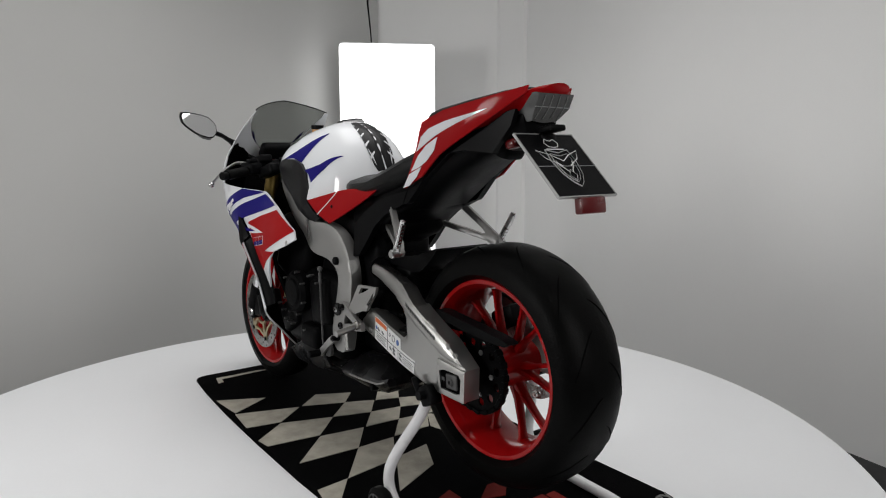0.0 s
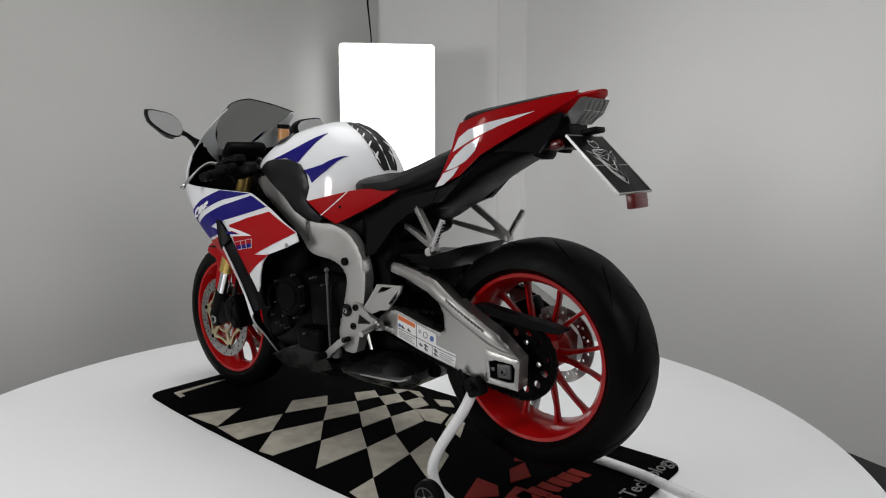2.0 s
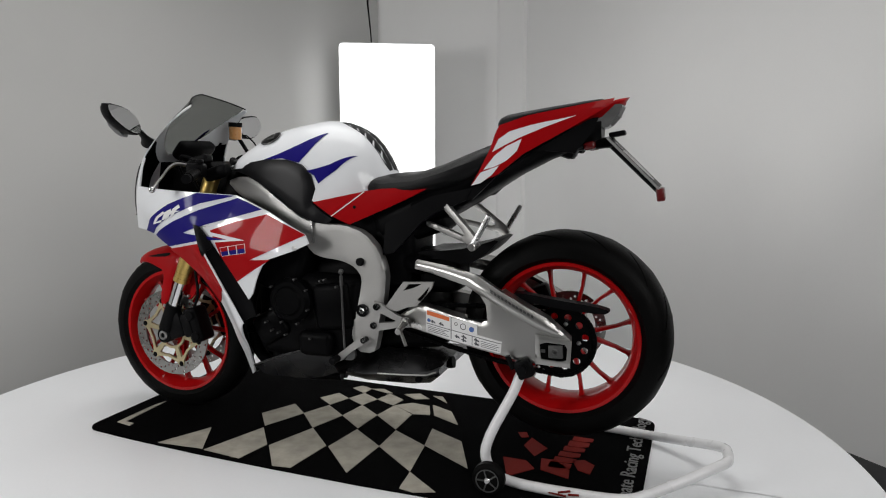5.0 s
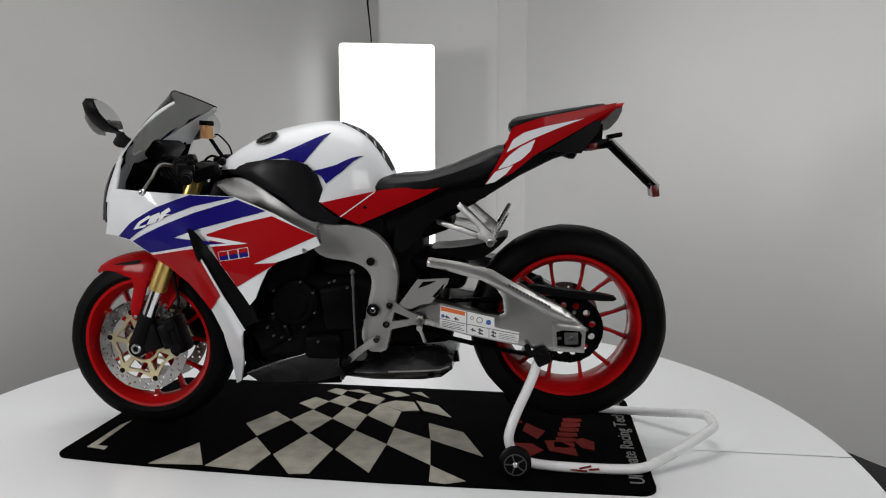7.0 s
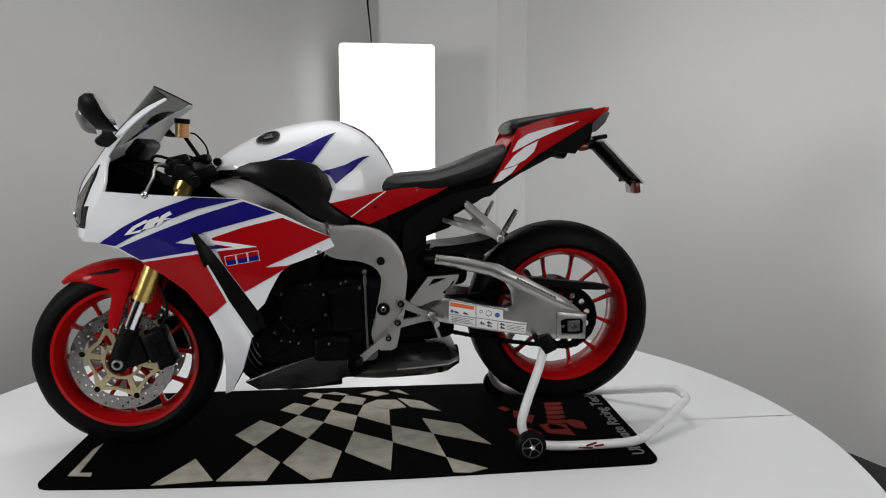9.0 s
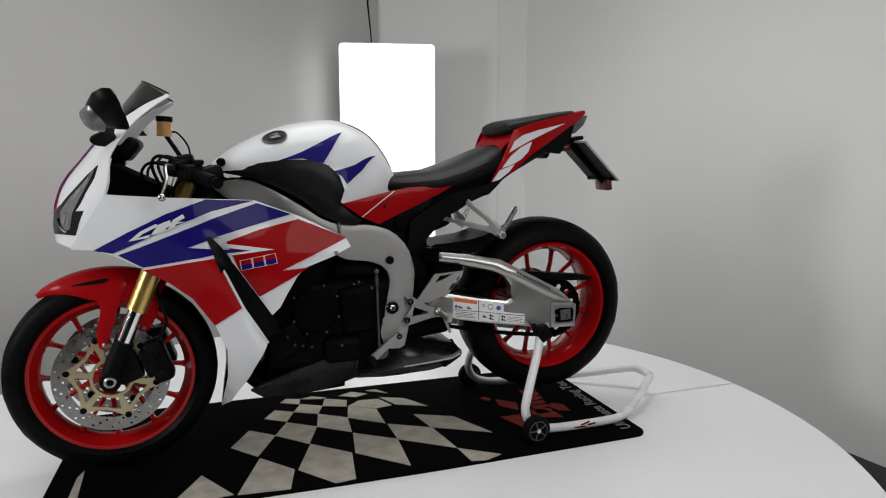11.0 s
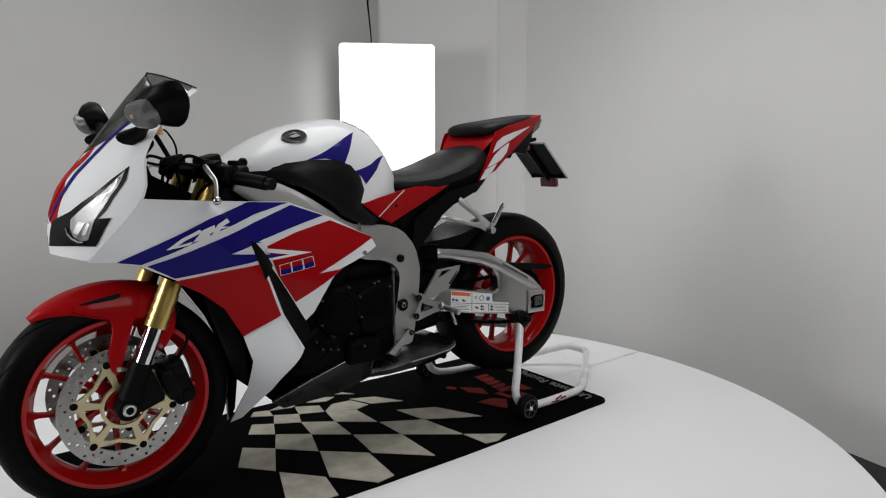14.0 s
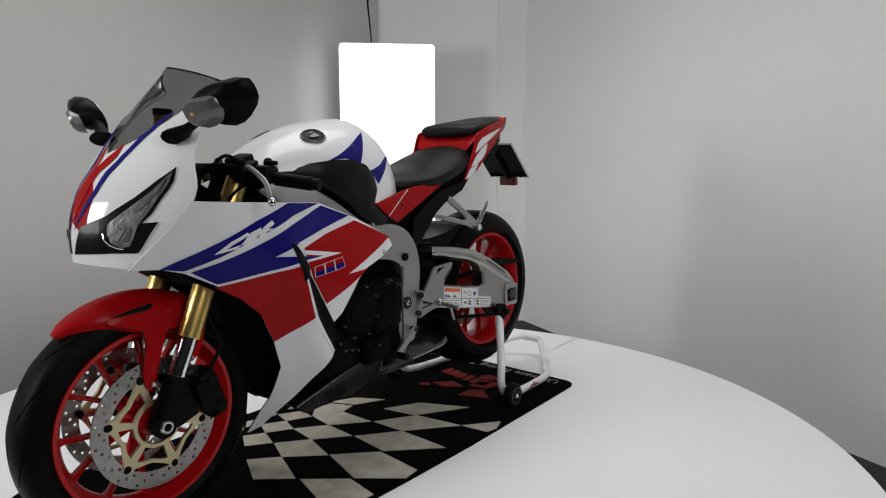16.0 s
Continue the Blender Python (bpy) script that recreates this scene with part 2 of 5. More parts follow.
def sheet(name, outline, surface, mat, parent, label="", thick=0.004, off=0.0, step=0.02, soft=0, holes=(), side=1, crown=0.0, up=None):
    """A panel with thickness that follows a body surface. side -1: mirrored to the other flank. off: proud of the surface. crown: rim turned inward."""
    loops = [dense(chaikin(list(outline), soft), step)] + [list(h) for h in holes]
    co, faces = fill(loops, step)
    rim = np.array(loops[0])
    bm = bmesh.new()
    top, low = [], []
    for a, b in co:
        p = Vector(surface(a, b))
        pa, pb = Vector(surface(a + 1e-3, b)) - p, Vector(surface(a, b + 1e-3)) - p
        n = pa.cross(pb)
        n = n.normalized() if n.length else Vector((0, 1, 0))
        if (n.dot(Vector(up)) if up else (n.y + 0.3 * n.z if abs(n.y) < 0.5 else n.y)) < 0:
            n = -n
        o = off
        if crown:
            d = float(np.min(np.hypot(rim[:, 0] - a, rim[:, 1] - b)))
            o -= crown * max(0.0, 1 - d / (2.5 * crown)) ** 2
        q, r = p + n * o, p + n * (o - thick)
        top.append(bm.verts.new((q.x, q.y * side, q.z)))
        low.append(bm.verts.new((r.x, r.y * side, r.z)))
    count = {}
    for f in faces:
        try:
            bm.faces.new([top[i] for i in f])
            bm.faces.new([low[i] for i in reversed(f)])
        except ValueError:
            continue
        for i in range(len(f)):
            e = (f[i], f[(i + 1) % len(f)])
            count[tuple(sorted(e))] = count.get(tuple(sorted(e)), []) + [e]
    for used in count.values():
        if len(used) == 1:
            i, j = used[0]
            bm.faces.new((top[j], top[i], low[i], low[j]))
    loose = [v for v in bm.verts if not v.link_faces]
    bmesh.ops.delete(bm, geom=loose, context="VERTS")
    return part(name, bm, mat, parent, label, sharp=50)


def lathe(bm, profile, cx, cz, n=48, start=0.0, span=2 * math.pi, closed=True, cy=0.0):
    """Turns a profile of (radius, y) about the axle through (cx, cz)."""
    full = span > 6.28
    rings = []
    for i in range(n if full else n + 1):
        a = start + span * i / n
        rings.append([bm.verts.new((cx + r * math.cos(a), cy + y, cz + r * math.sin(a))) for r, y in profile])
    m = len(profile)
    for i in range(n):
        ra, rb = rings[i], rings[(i + 1) % len(rings)]
        for k in range(m if closed else m - 1):
            bm.faces.new((ra[k], ra[(k + 1) % m], rb[(k + 1) % m], rb[k]))
    if not full and closed:
        bm.faces.new(rings[0])
        bm.faces.new(rings[-1])
    return bm


def smooth_path(points, n=6):
    rows = [(i, *p) for i, p in enumerate(points)]
    return [Vector(mix(rows, i / n)) for i in range((len(points) - 1) * n + 1)]


def tube(bm, points, r, n=10, r2=None, curve=0, flat=1.0):
    """A rod along the points; r to r2 from end to end."""
    path = smooth_path(points, curve) if curve else [Vector(p) for p in points]
    r2 = r if r2 is None else r2
    side = None
    rings = []
    for i, p in enumerate(path):
        d = (path[min(i + 1, len(path) - 1)] - path[max(i - 1, 0)]).normalized()
        if side is None:
            side = d.orthogonal().normalized()
        side = (side - d * side.dot(d)).normalized()
        up = d.cross(side)
        k = r + (r2 - r) * i / (len(path) - 1)
        rings.append([bm.verts.new(p + k * (side * math.cos(a) + up * math.sin(a) * flat)) for a in [2 * math.pi * j / n for j in range(n)]])
    for a, b in zip(rings, rings[1:]):
        for j in range(n):
            bm.faces.new((a[j], a[(j + 1) % n], b[(j + 1) % n], b[j]))
    bm.faces.new(list(reversed(rings[0])))
    bm.faces.new(rings[-1])
    return bm


def block(bm, at, size, turn=(0, 0, 0), bevel=0.004, seg=2):
    tmp = bmesh.new()
    bmesh.ops.create_cube(tmp, size=1)
    for v in tmp.verts:
        v.co = Vector((v.co.x * size[0], v.co.y * size[1], v.co.z * size[2]))
    if bevel:
        bmesh.ops.bevel(tmp, geom=list(tmp.edges), offset=min(bevel, 0.45 * min(size)), segments=seg, affect="EDGES", profile=0.5)
    m = pose(*at, *turn)
    made = {v: bm.verts.new(m @ v.co) for v in tmp.verts}
    for f in tmp.faces:
        bm.faces.new([made[v] for v in f.verts])
    tmp.free()
    return bm


def ball(bm, at, r, n=8, stretch=(1, 1, 1)):
    prof = [(r * math.sin(math.pi * k / n), -r * math.cos(math.pi * k / n)) for k in range(n + 1)]
    ring = [[bm.verts.new((at[0] + q * math.cos(a) * stretch[0], at[1] + y * stretch[1], at[2] + q * math.sin(a) * stretch[2])) for q, y in prof[1:-1]] for a in [2 * math.pi * i / (2 * n) for i in range(2 * n)]]
    ends = [bm.verts.new((at[0], at[1] + s * r * stretch[1], at[2])) for s in (-1, 1)]
    for i in range(2 * n):
        a, b = ring[i], ring[(i + 1) % (2 * n)]
        for k in range(n - 2):
            bm.faces.new((a[k], a[k + 1], b[k + 1], b[k]))
        bm.faces.new((ends[0], a[0], b[0]))
        bm.faces.new((ends[1], b[-1], a[-1]))
    return bm


def drum(bm, cx, cz, y0, y1, r, n=20, lip=0.003, hole=0.0):
    """A round boss on an axle across the machine, with a turned edge."""
    prof = [(hole, y0), (r - lip, y0), (r, y0 + lip), (r, y1 - lip), (r - lip, y1), (hole, y1)]
    if not hole:
        prof[0], prof[-1] = (1e-4, y0), (1e-4, y1)
    return lathe(bm, prof, cx, cz, n, closed=bool(hole))


def plate(name, outline, y0, y1, mat, parent, label="", holes=(), soft=0, step=0.05):
    return sheet(name, outline, lambda a, b: (a, y1, b), mat, parent, label, thick=y1 - y0, soft=soft, holes=holes, step=step)


def loft(bm, rows, cap=True):
    """Joins closed rows of points."""
    rings = [[bm.verts.new(p) for p in row] for row in rows]
    n = len(rings[0])
    for a, b in zip(rings, rings[1:]):
        for j in range(n):
            bm.faces.new((a[j], a[(j + 1) % n], b[(j + 1) % n], b[j]))
    if cap:
        bm.faces.new(list(reversed(rings[0])))
        bm.faces.new(rings[-1])
    return bm


# ---- the studio ----
FLOOR_Z = -0.50
CORNER = (0.085, 3.83)


def wall(name, a, b, label, low=FLOOR_Z, high=3.0, thick=0.12, inward=(0, 0), mat=None):
    """An upright wall from a to b; its thickness lies away from the room."""
    ax, bx = Vector((*a, 0)), Vector((*b, 0))
    d = (bx - ax).normalized()
    n = Vector((-d.y, d.x, 0))
    if n.dot(Vector((*inward, 0)) - ax) > 0:
        n = -n
    bm = bmesh.new()
    rows = []
    for z in (low, high):
        rows.append([(p.x, p.y, z) for p in (ax, bx, bx + n * thick, ax + n * thick)])
    loft(bm, rows)
    ob = part(name, bm, mat or WALL, None, smooth=False)
    return tagged(ob, label, "wall", kind="structure")


def cloth_wall(name, a, b, label, low=FLOOR_Z, high=3.0):
    """The hung paper wall: nearly flat, with faint soft folds low down."""
    bm = bmesh.new()
    d = Vector((b[0] - a[0], b[1] - a[1], 0))
    n = Vector((d.y, -d.x, 0)).normalized()
    cols, rows_n = 60, 30
    grid = []
    for i in range(cols + 1):
        col = []
        for j in range(rows_n + 1):
            u, v = i / cols, j / rows_n
            p = Vector((a[0], a[1], low)) + d * u + Vector((0, 0, (high - low) * v))
            wave = 0.010 * math.sin(u * 34 + v * 5) * max(0.0, u - 0.55) * max(0.0, 1 - v * 2.2) * 2
            wave += 0.004 * noise.noise((u * 6, v * 4, 2.0))
            col.append(bm.verts.new(p + n * wave))
        grid.append(col)
    for i in range(cols):
        for j in range(rows_n):
            bm.faces.new((grid[i][j], grid[i + 1][j], grid[i + 1][j + 1], grid[i][j + 1]))
    ext = bmesh.ops.extrude_face_region(bm, geom=list(bm.faces))
    for v in [g for g in ext["geom"] if isinstance(g, bmesh.types.BMVert)]:
        v.co -= n * 0.08
    ob = part(name, bm, DIMMED_PAPER, None)
    return tagged(ob, label, "wall", kind="structure")


ROOM = (0.0, 0.0)
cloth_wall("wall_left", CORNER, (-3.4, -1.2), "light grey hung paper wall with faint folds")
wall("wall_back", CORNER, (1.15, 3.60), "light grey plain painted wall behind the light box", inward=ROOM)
wall("wall_right", (1.365, 3.43), (2.78, -0.72), "light grey plain painted wall beside the turntable", inward=ROOM)
# Unseen dark walls, added to cut the bounce light that reaches the bike.
wall("wall_near_right", (2.78, -0.72), (2.78, -3.6), "unseen dark wall added to cut bounce light", inward=ROOM, mat=DARK)
wall("wall_near_left", (-3.4, -1.2), (-3.0, -3.6), "unseen dark wall added to cut bounce light", inward=ROOM, mat=DARK)
wall("wall_behind", (-3.0, -3.6), (2.78, -3.6), "unseen dark wall added to cut bounce light", inward=ROOM, mat=DARK)

bm = bmesh.new()
loft(bm, [[(x, y, z) for x, y in ((1.15, 3.60), (1.165, 3.572), (1.335, 3.428), (1.365, 3.43), (1.52, 3.60), (1.30, 3.75))] for z in (FLOOR_Z, 3.0)])
tagged(part("pillar", bm, WALL, None, smooth=False), "light grey painted pilaster between two walls", "pillar", kind="structure")

bm = bmesh.new()
block(bm, (-0.3, 1, FLOOR_Z - 0.05), (7.6, 10.2, 0.1), bevel=0)
tagged(part("floor", bm, DARK, None), "dark matt studio floor under the turntable", "floor", kind="structure")
bm = bmesh.new()
block(bm, (-0.3, 1, 3.05), (7.6, 10.2, 0.1), bevel=0)
tagged(part("ceiling", bm, WALL, None), "plain light ceiling", "ceiling", kind="structure")

# the lit box in the corner
BOX_Y = 2.93
light_box = empty("light_box", "tall glowing white light box standing in the corner", "lamp", at=(0.192, BOX_Y, FLOOR_Z))
bm = bmesh.new()
block(bm, (0, 0, 1.095), (0.694, 0.20, 2.19), bevel=0.03, seg=4)
bm_box = part("diffuser", bm, GLOW, light_box, "evenly lit white diffuser")
bm = bmesh.new()
block(bm, (0, 0.108, 1.1), (0.62, 0.02, 2.1), bevel=0.01)
part("back_frame", bm, GREY_FRAME, light_box)
bm = bmesh.new()
block(bm, (0, 0, -0.02), (0.5, 0.3, 0.04), bevel=0.008)
part("foot", bm, GREY_FRAME, light_box)
for ob in light_box.children:
    ob.location.z += 0.04

cable = empty("power_cable", "black power cable hanging down behind the light box", "cable", at=(0.080, 3.15, 1.75))
bm = bmesh.new()
tube(bm, [(-0.02, 0.0, 1.22), (-0.02, 0.0, 0.40), (-0.016, 0.0, 0.28), (-0.004, 0.0, 0.15), (0.004, 0.0, 0.03), (0.008, 0.0, -0.2)], 0.009, 8, 0.0035, curve=5)
part("cord", bm, BLACK, cable)
bm = bmesh.new()
block(bm, (0.03, 0.0, 0.365), (0.05, 0.02, 0.03), (0, 20, 0), 0.004)
tube(bm, [(-0.02, 0.0, 0.385), (0.02, 0.0, 0.37)], 0.005, 6)
part("plug", bm, BLACK, cable)

# ---- the turntable ----
turntable = empty("turntable", "large round white laminate turntable with one radial joint", "turntable")
bm = bmesh.new()
SEAM, R_TABLE = radians(181.3), 1.545
prof = [(0.01, -0.006), (1.0, -0.006), (R_TABLE - 0.006, -0.006), (R_TABLE, -0.012), (R_TABLE, -0.05), (0.01, -0.05)]
rings = []
for i in range(181):
    a = SEAM + radians(0.08) + (2 * math.pi - radians(0.16)) * i / 180
    rings.append([bm.verts.new((r * math.cos(a), r * math.sin(a), z)) for r, z in prof])
for ra, rb in zip(rings, rings[1:]):
    for k in range(len(prof)):
        bm.faces.new((ra[k], rb[k], rb[(k + 1) % 6], ra[(k + 1) % 6]))
part("top_board", bm, TABLE, turntable, "white laminate board")
bm = bmesh.new()
rings = [[bm.verts.new((r * math.cos(a), r * math.sin(a), z)) for a in [2 * math.pi * i / 96 for i in range(96)]] for r, z in ((1.47, -0.052), (1.47, -0.12), (1.2, -0.13), (1.2, FLOOR_Z))]
for ra, rb in zip(rings, rings[1:]):
    for j in range(96):
        bm.faces.new((ra[j], ra[(j + 1) % 96], rb[(j + 1) % 96], rb[j]))
bm.faces.new(rings[0])
bm.faces.new(rings[-1])
part("base", bm, DARK, turntable, "dark base drum")

# ---- the mat ----
garage_mat = empty("garage_mat", "black carpet garage mat with a cream waving checker print", "mat")


def ground_sheet(name, outline, mat, label="", z=0.0, thick=0.002, soft=0, step=0.08):
    return sheet(name, outline, lambda a, b: (a, b, z), mat, garage_mat, label, thick=thick, soft=soft, step=step)


X0, X1, Y0, Y1 = -0.900, 0.932, -0.460, 0.302
corner = [(X1 - 0.05 + 0.05 * math.cos(a), Y1 - 0.05 + 0.05 * math.sin(a)) for a in [math.pi / 2 * i / 5 for i in range(6)]]
near_edge = [(0.72, 0.314), (0.45, 0.325), (0.15, 0.328), (-0.15, 0.326), (-0.45, 0.316), (-0.70, 0.308)]
outline = corner + near_edge + [(X0 + X1 - x, y) for x, y in reversed(corner)] + [(X0 + X1 - x, Y0 + Y1 - y) for x, y in corner] + [(x, Y0 + Y1 - y) for x, y in reversed(corner)]
ground_sheet("mat_body", outline, CARPET, "black carpet with rounded corners", z=0.0, thick=0.006)
TILES = [
    [(0.602, 0.312), (0.522, 0.150), (0.435, 0.297)],
    [(0.425, 0.302), (0.354, 0.086), (0.260, 0.197), (0.282, 0.313)],
    [(0.438, -0.020), (0.377, -0.142), (0.296, -0.074), (0.359, 0.072)],
    [(0.250, 0.202), (0.193, 0.030), (0.077, 0.137), (0.097, 0.310), (0.156, 0.319)],
    [(0.296, -0.074), (0.250, -0.175), (0.154, -0.105), (0.196, 0.027)],
    [(0.067, 0.141), (0.046, -0.013), (-0.085, 0.081), (-0.076, 0.279)],
    [(0.322, -0.232), (0.281, -0.303), (0.217, -0.265), (0.250, -0.181)],
    [(0.154, -0.105), (0.135, -0.220), (0.039, -0.152), (0.048, -0.023)],
    [(0.217, -0.265), (0.185, -0.338), (0.109, -0.294), (0.135, -0.220)],
    [(0.039, -0.152), (0.019, -0.261), (-0.076, -0.200), (-0.077, -0.060)],
    [(-0.085, 0.081), (-0.082, -0.052), (-0.220, 0.026), (-0.248, 0.206)],
    [(-0.260, 0.309), (-0.249, 0.209), (-0.364, 0.294), (-0.306, 0.317)],
    [(0.257, -0.374), (0.232, -0.410), (0.181, -0.391), (0.189, -0.336)],
    [(0.109, -0.294), (0.090, -0.366), (0.012, -0.324), (0.025, -0.258)],
    [(0.019, -0.261), (-0.032, -0.307), (-0.105, -0.300), (-0.139, -0.220), (-0.077, -0.206)],
    [(-0.218, 0.022), (-0.192, -0.109), (-0.321, -0.045), (-0.401, 0.127)],
    [(-0.111, -0.316), (-0.201, -0.276), (-0.263, -0.172), (-0.154, -0.222)],
    [(0.181, -0.391), (0.136, -0.407), (0.083, -0.376), (0.101, -0.367)],
    [(0.035, -0.380), (-0.020, -0.409), (-0.076, -0.369), (-0.028, -0.345)],
    [(-0.077, -0.404), (-0.115, -0.410), (-0.155, -0.351)],
]
for tile in TILES:
    ground_sheet("checker_patch", tile, CREAM, z=0.002, thick=0.002)
ground_sheet("corner_mark", [(0.864, 0.229), (0.865, 0.053), (0.852, 0.008), (0.839, 0.214), (0.801, 0.217), (0.797, 0.239)], CREAM, "cream angle mark", z=0.002)
for red in [[(-0.475, -0.183), (-0.500, -0.196), (-0.517, -0.161), (-0.497, -0.146)],
            [(-0.518, -0.091), (-0.528, -0.157), (-0.593, -0.094), (-0.568, -0.026)],
            [(-0.478, 0.013), (-0.551, 0.013), (-0.587, 0.057), (-0.523, 0.132)],
            [(-0.591, -0.017), (-0.634, -0.022), (-0.687, 0.032), (-0.693, 0.085), (-0.605, 0.056)],
            [(-0.684, -0.036), (-0.716, -0.052), (-0.751, -0.027), (-0.747, 0.035), (-0.709, 0.021)]]:
    ground_sheet("red_patch", red, MAT_RED, z=0.002)
for k in range(6):
    x, y = mix([(0, -0.641, 0.010), (5, -0.676, -0.201)], k)
    w = 0.016 if k not in (0, 4) else 0.020
    ground_sheet("red_mark", [(x - 0.045, y - w), (x + 0.02, y - w), (x + 0.02, y + w), (x - 0.02, y + w), (x - 0.045, y + w * 0.4)], MAT_RED, "red printed mark", z=0.002)


def print_text(words, at, size, turn, mat, name, parent, label, depth=0.001, shear=0.0):
    curve = bpy.data.curves.new(name, "FONT")
    curve.body, curve.size, curve.extrude, curve.resolution_u, curve.shear = words, size, depth, 2, shear
    tmp = bpy.data.objects.new(name, curve)
    scene.collection.objects.link(tmp)
    mesh = bpy.data.meshes.new_from_object(tmp.evaluated_get(bpy.context.evaluated_depsgraph_get()))
    bpy.data.objects.remove(tmp)
    mesh.materials.clear()
    ob = link(name, mesh, mat, parent, label)
    ob.matrix_local = pose(*at, *turn)
    return ob


print_text("Ultimate Racing Technology", (-0.872, 0.245, 0.0015), 0.062, (0, 0, -90), MAT_GREY, "mat_lettering", garage_mat, "pale grey woven lettering")

# ---- the paddock stand ----
stand = empty("paddock_stand", "white tubular rear paddock stand with small black wheels", "stand")
LEFT = [(-0.560, 0.188, 0.320), (-0.540, 0.206, 0.262), (-0.490, 0.246, 0.155), (-0.478, 0.254, 0.090), (-0.515, 0.254, 0.040), (-0.60, 0.250, 0.022), (-0.78, 0.242, 0.017),
        (-0.86, 0.230, 0.018), (-0.91, 0.204, 0.026), (-1.00, 0.140, 0.049), (-1.075, 0.084, 0.071), (-1.112, 0.050, 0.080), (-1.119, 0.018, 0.081)]
bm = bmesh.new()
tube(bm, LEFT + [(x, -y, z) for x, y, z in reversed(LEFT)], 0.0146, 14, curve=4)
part("frame_tube", bm, STAND_WHITE, stand, "white bent steel tube")
for s in (1, -1):
    bm = bmesh.new()
    drum(bm, -0.498, 0.047, 0, 0.034, 0.046, 28, 0.008)
    w = part("wheel", bm, RUBBER, stand, "black rubber wheel with spoked hub")
    w.location.y = 0.274 if s > 0 else -0.308
    bm = bmesh.new()
    lathe(bm, [(0.030, 0.030), (0.033, 0.036), (0.030, 0.036), (0.030, 0.030)], -0.498, 0.047, 24)
    for k in range(5):
        a = 2 * math.pi * k / 5
        tube(bm, [(-0.498, 0.035, 0.047), (-0.498 + 0.03 * math.cos(a), 0.035, 0.047 + 0.03 * math.sin(a))], 0.0022, 6)
    part("hub", bm, DULL, w)
    bm = bmesh.new()
    drum(bm, -0.498, 0.047, 0.03, 0.040, 0.009, 14)
    part("axle_nut", bm, STEEL, w)
    bm = bmesh.new()
    block(bm, (-0.570, 0.188 * s, 0.335), (0.046, 0.040, 0.052), (0, 25, 0), 0.008)
    tube(bm, [(-0.570, 0.16 * s, 0.34), (-0.570, 0.225 * s, 0.34)], 0.012, 10)
    tube(bm, [(-0.54, 0.2 * s, 0.335), (-0.525, 0.205 * s, 0.372)], 0.008, 8)
    part("support_cup", bm, BLACK, stand, "black rubber support cup")
for k, (a, b) in enumerate(((-0.680, 0.05), (-0.725, 0.03), (-0.70, 0.035))):
    bm = bmesh.new()
    block(bm, (a, 0.2605, 0.022 + 0.005 * (k - 1)), (b, 0.003, 0.006), (0, -4 + 10 * k, 0), 0.001)
    part("red_mark", bm, MAT_RED, stand, "small red printed mark")

# ---- the motorcycle ----
bike = empty("motorcycle", "white, red and blue sport motorcycle with red wheels on a stand", "motorcycle")
FX, FZ, RX, RZ = 0.754, 0.2935, -0.652, 0.399


def both(make):
    for s in (1, -1):
        make(s)


